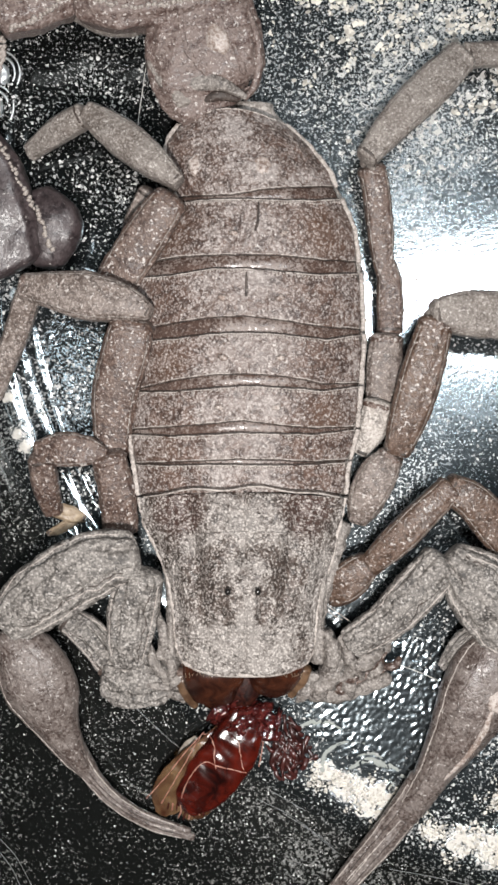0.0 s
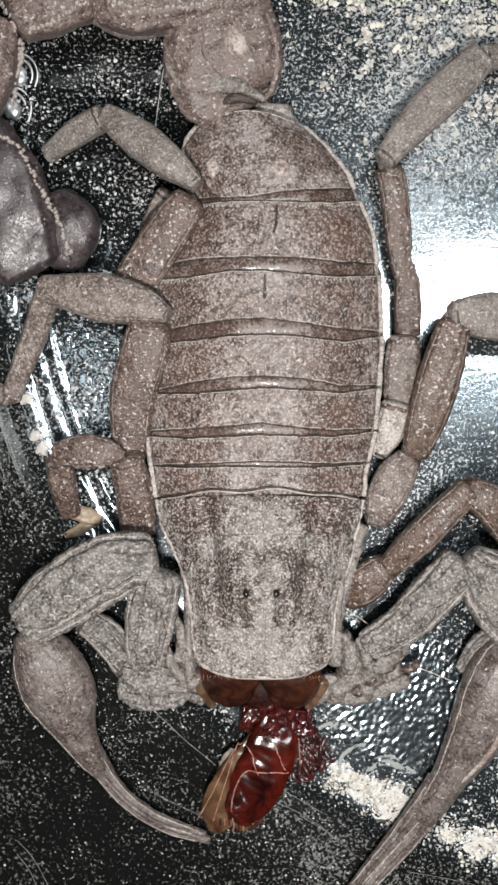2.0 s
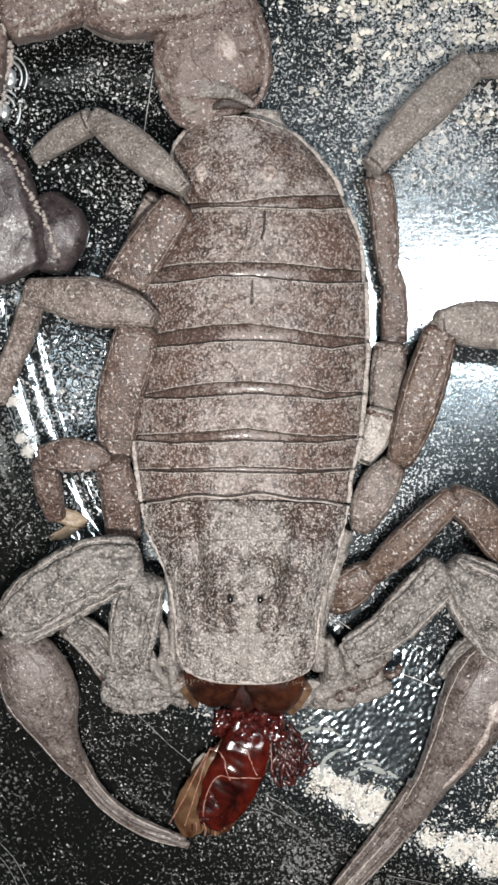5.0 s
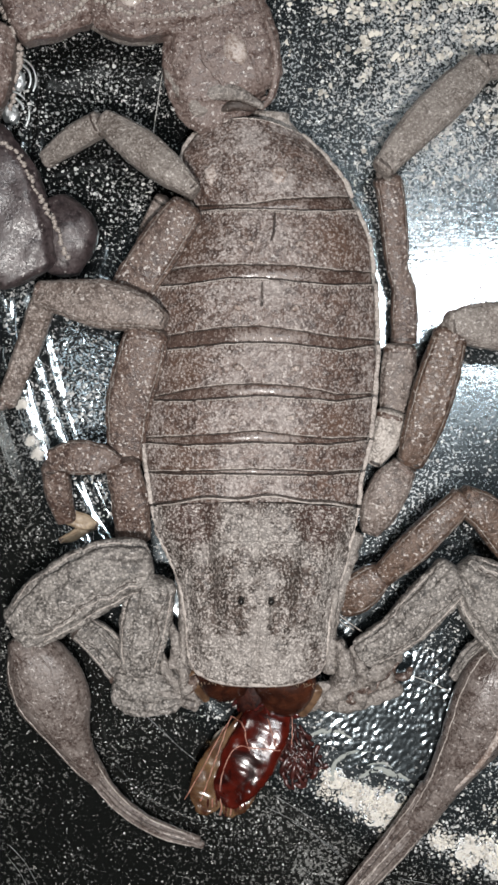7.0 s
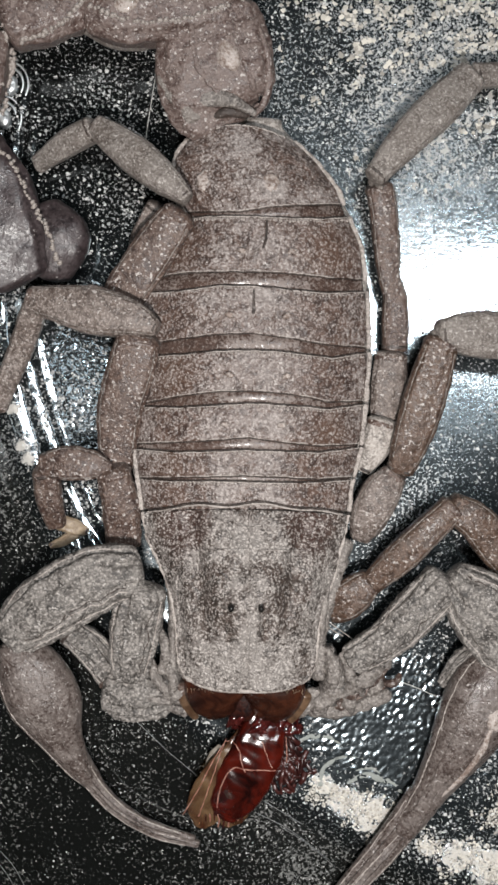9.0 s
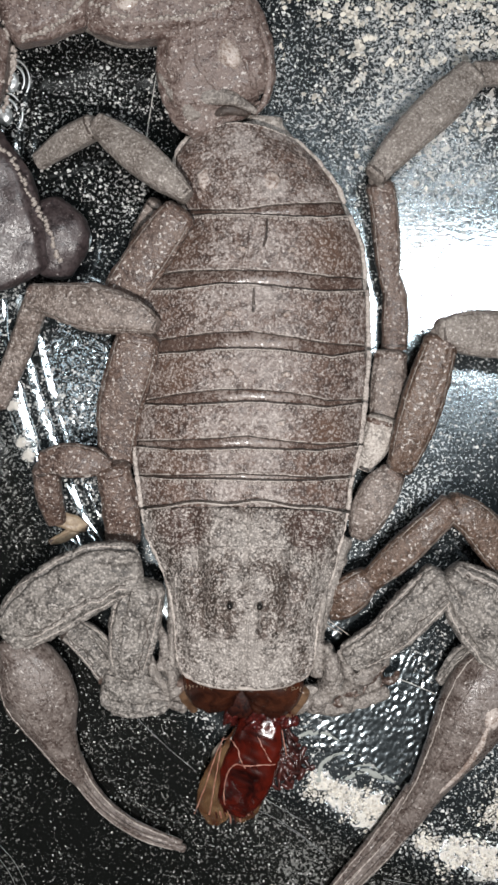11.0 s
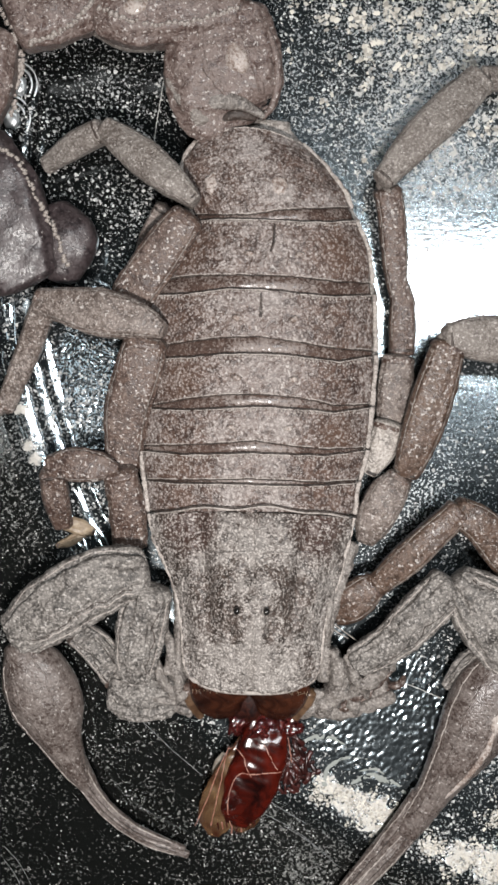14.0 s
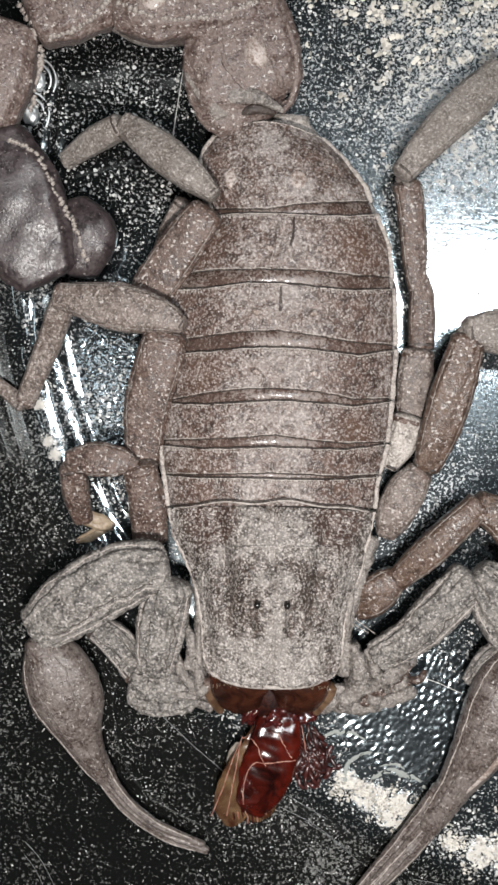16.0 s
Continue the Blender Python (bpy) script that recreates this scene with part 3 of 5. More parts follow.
# outline of the back: y, left x, right x, height of the crown, height of the edge
BACK = [(-3.62, -9.03, 6.77, 7.2, 4.4), (-1.07, -9.44, 7.04, 7.5, 4.2), (1.35, -9.81, 7.66, 7.6, 4.0), (4.66, -9.57, 8.01, 7.7, 3.9), (8.48, -9.31, 8.23, 7.7, 3.9), (13.19, -9.63, 8.06, 7.4, 3.8), (17.05, -7.24, 7.49, 7.0, 3.9), (19.43, -6.21, 6.45, 6.7, 3.9), (21.41, -6.91, 5.63, 6.3, 3.8), (23.67, -7.11, 3.91, 5.6, 3.5), (25.29, -5.99, 2.17, 5.0, 3.3), (26.53, -5.39, 0.99, 4.6, 3.2)]


def back_point(u, y, lift=0.0):
    l, r, zc, ze = lerp_rows(BACK, y)
    x = (l + r) / 2 + u * (r - l) / 2
    z = ze + (zc - ze) * (1 - abs(u) ** 2.4)
    return Vector((x, y, z + lift))


def border(rows, u):
    """The y of a plate's edge across the back, u from -1 to 1."""
    return float(np.interp(u, EDGE_U, rows)) + 0.05 * noise.noise(Vector((u * 9, rows[0], 2))) + 0.025 * noise.noise(Vector((u * 40, rows[0], 5)))


def plate(front, rear, inset, lift0, lift1, thick, nx=120, step=0.13, seed=0.0, lump=0.10, arc=0.0, grain=0.05):
    """A curved back plate between two edges, granular, with a faint keel in the middle and low ones beside it."""
    bm = bmesh.new()
    top, low = [], []
    ny = max(6, round(abs(rear[3] - front[3]) / step))
    ends = [(border(front, -1 + 2 * i / nx), border(rear, -1 + 2 * i / nx)) for i in range(nx + 1)]
    for j in range(ny + 1):
        t = j / ny
        ra, rb = [], []
        for i in range(nx + 1):
            u = -1 + 2 * i / nx
            y = ends[i][0] + (ends[i][1] - ends[i][0]) * t
            p = back_point(u * inset * (1 - 0.035 * abs(2 * t - 1) ** 5), y, lift0 + (lift1 - lift0) * t ** 1.4)
            p.z += lump * noise.noise(Vector((u * 5, y * 0.8, seed))) + (0.06 if grain else 0.008) * noise.noise(Vector((u * 17, y * 2.5, seed)))
            p.z += arc * (1 - (2 * t - 1) ** 2)
            if grain:
                g = noise.noise(Vector((p.x * 3.1, p.y * 3.1, seed))) + 0.6 * noise.noise(Vector((p.x * 5.7, p.y * 5.7, seed)))
                p.z += grain * max(g, -0.4)
            if i in (0, nx):
                p.z -= 0.25
            ra.append(bm.verts.new(p))
            rb.append(bm.verts.new(p - Vector((0, 0, thick))))
        top.append(ra)
        low.append(rb)
    for g in (top, low):
        for a, b in zip(g, g[1:]):
            for i in range(nx):
                bm.faces.new((a[i], a[i + 1], b[i + 1], b[i]))
    for a, b in ((top[0], low[0]), (top[-1], low[-1]), ([r[0] for r in top], [r[0] for r in low]), ([r[-1] for r in top], [r[-1] for r in low])):
        for i in range(len(a) - 1):
            bm.faces.new((a[i], a[i + 1], b[i + 1], b[i]))
    return bm


def kernel(size, seed):
    """A small pale horny grain, shared by many parts."""
    bm = blob(bmesh.new(), (0, 0, 0), size, 30 * seed, seed, 0.4, 1.2, 1)
    ob = part("granule", bm, M_RIM)
    me = ob.data
    bpy.data.objects.remove(ob)
    return me


kernels = [kernel((0.13, 0.10, 0.10), 1), kernel((0.10, 0.12, 0.09), 2), kernel((0.16, 0.11, 0.10), 3), kernel((0.08, 0.08, 0.08), 4)]
grains = random.Random(17)


def granulation(tree, spots, parent, seed):
    """Low horny grains set into a plate, too many to count, in one mesh."""
    rnd, verts, faces = random.Random(seed), [], []
    for x, y in spots:
        hit, nrm = tree.ray_cast(Vector((x, y, 30)), Vector((0, 0, -1)))[:2]
        if hit is None or nrm.z < 0.3:
            continue
        size, tall, turn = rnd.uniform(0.06, 0.15), rnd.uniform(0.07, 0.13), rnd.uniform(0, 6.28)
        long = rnd.uniform(1.0, 1.7)
        base = len(verts)
        verts.append(hit + Vector((0.2 * size * math.cos(turn), 0.2 * size * math.sin(turn), tall)))
        for ring, (wide, up) in enumerate(((0.62, 0.72), (1.0, -0.3))):
            for k in range(6):
                a = 1.0472 * k + 0.5 * ring
                p, q = size * wide * long * math.cos(a), size * wide * math.sin(a)
                verts.append(hit + Vector((p * math.cos(turn) - q * math.sin(turn), p * math.sin(turn) + q * math.cos(turn), tall * up)))
        for k in range(6):
            m = (k + 1) % 6
            faces += [(base, base + 1 + k, base + 1 + m), (base + 1 + k, base + 7 + k, base + 1 + m), (base + 1 + m, base + 7 + k, base + 7 + m)]
    me = bpy.data.meshes.new("granulation")
    me.from_pydata([v * MM for v in verts], [], faces)
    me.materials.append(M_GRAIN)
    me.polygons.foreach_set("use_smooth", [True] * len(faces))
    ob = tagged(new("granulation", me), "small pale horny grains", kind="stuff")
    ob.parent = parent


def back():
    # soft flanks and belly under the plates
    bm, rings = bmesh.new(), []
    for y in np.linspace(BACK[0][0] - 0.5, BACK[-1][0] + 0.6, 60):
        l, r, zc, ze = lerp_rows(BACK, y)
        ring = []
        for j in range(40):
            a = 2 * math.pi * j / 40
            c, q = math.copysign(abs(math.cos(a)) ** 0.75, math.cos(a)), math.copysign(abs(math.sin(a)) ** 0.75, math.sin(a))
            wide = (r - l) / 2 + 0.34 + 0.16 * noise.noise(Vector((y * 0.9, c * 2, q)))
            ring.append(bm.verts.new(((l + r) / 2 + c * wide, y, 0.5 * ze + 0.1 + q * (0.5 * ze - 0.2))))
        rings.append(ring)
    for ra, rb in zip(rings, rings[1:]):
        for j in range(40):
            bm.faces.new((ra[j], ra[(j + 1) % 40], rb[(j + 1) % 40], rb[j]))
    bm.faces.new(rings[0])
    bm.faces.new(rings[-1])
    part("flank", bm, M_SKIN, scorpion, "pale wrinkled flank skin")
    across = np.linspace(-1, 1, 61)
    for k, (front, rear) in enumerate(zip(FRONTS, REARS)):
        bm = plate(front, rear, 0.985, 0.04, 0.22, 0.3, seed=k * 3.1, arc=0.12)
        tree = BVHTree.FromBMesh(bm)
        t = part("back_plate", bm, M_PLATE, scorpion)
        spots = []
        for i in range(900):
            u, v = grains.uniform(-0.96, 0.96), grains.uniform(0.04, 0.96)
            y = border(front, u) + v * (border(rear, u) - border(front, u))
            crowd = 0.34 + 0.4 * abs(u) - 0.25 * v + 0.5 * noise.noise(Vector((u * 4, y * 0.7, k)))
            if grains.random() < crowd * (0.55 + 0.1 * abs(rear[3] - front[3])):
                spots.append(back_point(u, y)[:2])
        granulation(tree, spots, t, k)
        # pale raised lip, and a dark strip for joint membrane and crevice shade at the rear edge
        pts = [(*back_point(u * 0.97, border(rear, u) - 0.05, 0.22), 0.05 + 0.03 * noise.noise(Vector((u * 8, k, 1))), 0.05) for u in across]
        part("lip", tube(pts, n=6, steps=2, rough=0.5, freq=4.0), M_RIM, t)
        pts = [(*back_point(u * 0.96, border(rear, u) + 0.07, -0.04), 0.05, 0.10) for u in across]
        part("joint_strip", tube(pts, n=6, steps=1, rough=0.4, freq=3.0), M_JOINT_SHADE, t)
        if k:
            # dark line for crevice shade and thin pale lip where the granular field begins
            pts = [(*back_point(u * 0.96, border(front, u) - 0.05, -0.03), 0.028 + 0.03 * abs(u), 0.10) for u in across]
            part("joint_strip", tube(pts, n=6, steps=1, rough=0.4, freq=3.0), M_JOINT_SHADE, t)
            pts = [(*back_point(u * 0.97, border(front, u) + 0.06, 0.03), 0.045, 0.06) for u in across]
            part("lip", tube(pts, n=6, steps=1, rough=0.7, freq=3.0), M_RIM, t)
        if k < 6:
            # crenulated rear edge
            for i in range(64):
                u = -0.94 + 1.88 * (i + grains.uniform(-0.3, 0.3)) / 63
                q = back_point(u, border(rear, u) - 0.2 + grains.uniform(-0.06, 0.06), 0.2 + 0.02 * grains.random())
                ob = new("granule", grains.choice(kernels))
                ob.parent, ob.location = t, q * MM
        y0, y1 = front[3], rear[3]
        for e in (-1, 1):
            pts = [(*back_point(e * 0.985, y, 0.05), 0.19, 0.15) for y in np.linspace(border(front, e), border(rear, e), 7)]
            part("edge", tube([(p[0] + 0.1 * e, *p[1:]) for p in pts], n=10, steps=4, rough=0.5, freq=2.0, seed=k), M_RIM, t)
        yc = (y0 + y1) / 2
        for u in (-0.17, 0.0, 0.17):
            pts = [back_point(u * (1 + 0.1 * v), yc + v * (y1 - y0) * 0.36, 0.13) for v in (-1, -0.3, 0.4, 1)]
            part("keel", tube([(*p, 0.13, 0.09) for p in pts], n=8, steps=4, rough=0.5, freq=3.0), M_PLATE, t)
        if 1 < k < 6:
            # short furrow in the middle, its shade a dark strip, and a pair of pale glinting knobs beside it
            if k > 3:
                pts = [(*back_point(-0.01 * v, y1 - 0.3 - v * (y1 - y0) * 0.5, 0.30), 0.05 + 0.12 * v * (1 - 0.7 * v), 0.07) for v in (0, 0.25, 0.5, 0.75, 1)]
                part("furrow", tube(pts, n=8, steps=3, rough=0.4, freq=2.0), M_JOINT_SHADE, t)
            for e in (-1, 1):
                q = back_point(e * 0.24 + 0.03, yc - 0.12 * (y1 - y0), 0.3)
                part("knob", blob(bmesh.new(), q, (0.34, 0.22, 0.24), 12 * e, k + e, 0.6, 1.6), M_BOSS, t)
        if k == 6:
            for u, y in ((-0.62, 21.6), (0.16, 21.3)):
                q = back_point(u, y, -0.1)
                part("boss", blob(bmesh.new(), q, (0.7, 0.85, 0.42), seed=u, lump=0.3), M_BOSS, t, "shiny boss, its glint in the pale colour")
        else:
            lo, hi = [v - 0.3 for v in rear], [v + 0.25 for v in FRONTS[k + 1]]
            part("smooth_band", plate(lo, hi, 0.97, -0.5, -0.42, 0.25, step=0.2, seed=k * 5.3 + 1, lump=0.03, arc=0.34, grain=0.0), M_BAND, scorpion, "smooth shiny brown band between plates")


# edges of the seven plates across the back, head end first
EDGE_U = (-1, -0.66, -0.33, 0, 0.33, 0.66, 1)
FRONTS = [(-3.3, -3.2, -3.1, -3.05, -3.0, -3.1, -3.2), (-0.88, -0.78, -0.65, -0.53, -0.61, -0.74, -0.58), (1.71, 1.86, 2.05, 2.28, 1.97, 1.77, 1.9), (4.77, 5.31, 5.66, 5.75, 5.59, 5.09, 5.21), (9.3, 9.64, 9.95, 10.01, 9.71, 9.35, 9.36), (14.43, 14.61, 14.61, 14.6, 14.56, 14.4, 14.54), (19.5, 19.3, 19.17, 19.51, 19.75, 19.97, 20.3)]
REARS = [(-1.0, -1.09, -0.98, -1.0, -1.04, -1.01, -0.79), (1.28, 1.1, 1.21, 1.34, 1.29, 1.27, 1.64), (4.5, 4.43, 4.6, 4.82, 4.7, 4.51, 4.93), (8.3, 8.4, 8.65, 8.75, 8.58, 8.31, 8.9), (13.2, 13.13, 13.51, 13.51, 13.27, 13.2, 13.6), (18.9, 18.9, 18.81, 18.76, 18.7, 18.83, 19.3), (25.2, 25.7, 26.0, 26.1, 26.0, 25.7, 25.2)]
back()


def shield():
    """The head shield: one plate with a rim, furrows and an eye mound."""
    bm = bmesh.new()
    ny, nx = 72, 72
    y_rear, y_front = SHIELD[0][0], SHIELD[-1][0]
    top, low = [], []
    for j in range(ny + 1):
        t = j / ny
        ra, rb = [], []
        for i in range(nx + 1):
            u = -1 + 2 * i / nx
            y = y_rear + (y_front - y_rear) * t
            l, r, zc, ze = lerp_rows(SHIELD, y)
            x = (l + r) / 2 + u * (r - l) / 2
            z = ze + (zc - ze) * (1 - abs(u) ** 2.6)
            yy = y + (0.5 * (1 - u * u) * (1 - t)) - 0.25 * (1 - u ** 4) * t ** 6
            d = math.hypot((x - EYES[0]) / 2.2, (y - EYES[1]) / 2.6)
            z += 1.0 * math.exp(-d * d)
            z -= 0.45 * math.exp(-((x - EYES[0]) / 0.3) ** 2) * (1 if t > 0.75 or t < 0.45 else 0.2)
            for s in (-1, 1):
                z -= 0.85 * math.exp(-((x - EYES[0] - s * (3.2 + 2.2 * (0.5 - t))) / 0.7) ** 2) * math.exp(-((t - 0.35) / 0.3) ** 2)
                z -= 0.45 * math.exp(-((x - EYES[0] - s * 4.9) / 1.5) ** 4 - ((t - 0.06) / 0.09) ** 4)
                z -= 0.4 * math.exp(-((x - EYES[0] - s * 1.5) / 0.5) ** 2 - ((y + 12.0) / 1.3) ** 2)
            z += 0.30 * noise.noise(Vector((x * 0.7, y * 0.7, 3))) + 0.18 * noise.noise(Vector((x * 1.7, y * 1.7, 7))) + 0.08 * noise.noise(Vector((x * 4.5, y * 4.5, 1)))
            if abs(u) > 0.95 or t > 0.965:
                z += 0.16
            p = Vector((x, yy, z))
            ra.append(bm.verts.new(p))
            rb.append(bm.verts.new(p - Vector((0, 0, 0.35))))
        top.append(ra)
        low.append(rb)
    for g in (top, low):
        for a, b in zip(g, g[1:]):
            for i in range(nx):
                bm.faces.new((a[i], a[i + 1], b[i + 1], b[i]))
    for a, b in ((top[0], low[0]), (top[-1], low[-1]), ([r[0] for r in top], [r[0] for r in low]), ([r[-1] for r in top], [r[-1] for r in low])):
        for i in range(len(a) - 1):
            bm.faces.new((a[i], a[i + 1], b[i + 1], b[i]))
    tree = BVHTree.FromBMesh(bm)
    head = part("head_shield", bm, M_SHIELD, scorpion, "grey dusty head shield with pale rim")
    spots = []
    for i in range(3000):
        x, y = grains.uniform(-8.6, 6.4), grains.uniform(-16.0, -3.6)
        l, r, zc, ze = lerp_rows(SHIELD, y)
        if l + 0.3 < x < r - 0.3 and grains.random() < 0.32 + 0.5 * noise.noise(Vector((x * 0.6, y * 0.6, 5))):
            spots.append((x, y))
    granulation(tree, spots, head, 9)
    edge = []
    for t in np.linspace(0.0, 1.0, 30):
        y = y_rear + (y_front - y_rear) * t
        l, r, zc, ze = lerp_rows(SHIELD, y)
        edge.append((l, r, y, ze + 0.05))
    part("rim", tube([(l, y, z, 0.15, 0.13) for l, r, y, z in edge], n=8, steps=3, rough=0.8, freq=2.2), M_RIM, head)
    part("rim", tube([(r, y, z, 0.15, 0.13) for l, r, y, z in edge], n=8, steps=3, rough=0.8, freq=2.2), M_RIM, head)
    l, r, zc, ze = lerp_rows(SHIELD, y_front)
    front = []
    for u in np.linspace(-1, 1, 9):
        front.append(((l + r) / 2 + u * (r - l) / 2, y_front - 0.22 * (1 - u ** 4), ze + (zc - ze) * (1 - abs(u) ** 2.6) + 0.05))
    part("rim", wire(front, 0.17, steps=4), M_RIM, head)
    for s in (-1, 1):
        part("eye", blob(bmesh.new(), (EYES[0] + s * 1.08, EYES[1], EYES[2] + 0.06), (0.24, 0.28, 0.26), sub=2, lump=0), M_EYE, head, "glossy black eye")
    y = y_rear + 0.1
    pts = [(*back_point(u * 0.93, y + 0.75 * (1 - u * u) + 0.15 * math.sin(u * 9) * (1 - u * u), 0.42), 0.08, 0.09) for u in np.linspace(-1, 1, 31)]
    part("rim", tube(pts, n=6, steps=2, rough=0.5, freq=4.0), M_RIM, head)
    pts = [(p[0], p[1] + 0.16, p[2] - 0.06, 0.06, 0.1) for p in pts]
    part("joint_strip", tube(pts, n=6, steps=1, rough=0.4, freq=3.0), M_JOINT_SHADE, head)
    for k, rows in enumerate(RIDGES):
        line = laid([(x, y, 8) for x, y in rows], [tree], 0.0)
        part("ridge", tube([(*q, 0.10 + 0.05 * noise.noise(Vector((i, k, 0))), 0.07) for i, q in enumerate(line)], n=8, steps=2, rough=0.6, freq=2.5, seed=k), M_SHIELD, head)
    # soft folds along both sides of the head
    for rows in FOLDS:
        part("fold", tube(rows, n=24, steps=10, rough=0.35, freq=1.6, wrinkle=0.12), M_FOLD, scorpion)


# faint pale ridges of the shield
RIDGES = [[(-0.82, -3.03), (-0.81, -4.44), (-0.76, -5.83)], [(-0.81, -4.44), (0.45, -3.94), (1.9, -3.56)], [(-0.81, -4.44), (-2.0, -4.1), (-3.45, -3.73)], [(-6.22, -6.16), (-3.81, -6.13), (-0.96, -5.95), (2.1, -6.07), (4.61, -6.07)], [(-6.16, -8.09), (-6.24, -9.33), (-6.06, -10.78)], [(3.86, -8.21), (3.7, -9.45), (3.63, -10.9)], [(-2.42, -9.56), (-2.47, -10.58), (-2.31, -11.84)], [(0.58, -9.33), (0.59, -10.55), (0.51, -11.81)], [(-0.91, -10.12), (-0.74, -11.8), (-0.92, -13.92)], [(-5.64, -14.47), (-5.17, -15.5), (-3.75, -15.93)], [(3.65, -14.18), (3.29, -15.21), (2.01, -15.77)], [(-0.31, -10.11), (-0.06, -11.79), (-0.18, -13.91)]]
EYES = (-1, -10.08, 9.95)
SHIELD = [(-3.57, -8.98, 6.72, 7.6, 4.5), (-5.5, -8.58, 6.37, 7.9, 4.6), (-8.41, -7.13, 5.62, 8.5, 5.0), (-10.47, -6.50, 4.74, 8.8, 5.4), (-12.55, -6.18, 4.47, 8.6, 5.7), (-14.6, -5.99, 4.29, 8.0, 6.0), (-15.3, -5.75, 4.05, 7.7, 6.0), (-15.8, -5.4, 3.7, 7.5, 6.1), (-16.15, -4.9, 3.2, 7.3, 6.2), (-16.35, -4.2, 2.5, 7.2, 6.4)]
FOLDS = [[(-7.19, -6.92, 4.2, 0.35, 0.7), (-6.65, -10.35, 4.4, 0.3, 0.8), (-6.48, -13.36, 4.4, 0.34, 0.9), (-6.33, -16.86, 4, 0.39, 0.9)],
    [(6.55, -5.63, 3.8, 0.65, 0.7), (5.62, -9.06, 4.2, 0.56, 0.8), (4.79, -12.05, 4.4, 0.52, 0.8), (4.63, -15.95, 4.2, 0.6, 0.9)],
    [(5.2, -13.82, 4, 0.65, 1), (5.85, -16.41, 4, 0.86, 1.2), (4.58, -18.46, 3.4, 0.87, 1)],
    [(-7.67, -12.26, 4.6, 0.3, 0.5), (-7.04, -13.7, 5, 0.39, 0.6), (-7.31, -15.66, 4.8, 0.34, 0.5)],
    [(-7.07, -15.05, 4.6, 0.34, 0.5), (-6.36, -16.3, 4.8, 0.43, 0.6), (-6.7, -18.02, 3.6, 0.43, 0.5)]]
FOLDS += [[(-8.29, -14.65, 4.4, 0.3, 0.5), (-7.66, -16.33, 4.6, 0.39, 0.6), (-6.25, -17.85, 3.8, 0.35, 0.5)],
    [(-6.62, -7.93, 5, 0.21, 0.4), (-6.25, -10.24, 5.4, 0.26, 0.4), (-6.07, -12.37, 5.4, 0.21, 0.4)],
    [(5.36, -8.56, 5, 0.21, 0.4), (4.92, -10.66, 5.3, 0.26, 0.4), (4.75, -13.23, 5.2, 0.21, 0.4)],
    [(-6.79, -17.58, 3.6, 0.39, 0.5), (-5.92, -18.01, 3.6, 0.48, 0.5), (-5.6, -19.21, 3, 0.26, 0.4)],
    [(3.92, -17.1, 3.8, 0.35, 0.5), (4.82, -17.53, 3.8, 0.48, 0.6), (5.91, -18.97, 3, 0.35, 0.5)]]
shield()


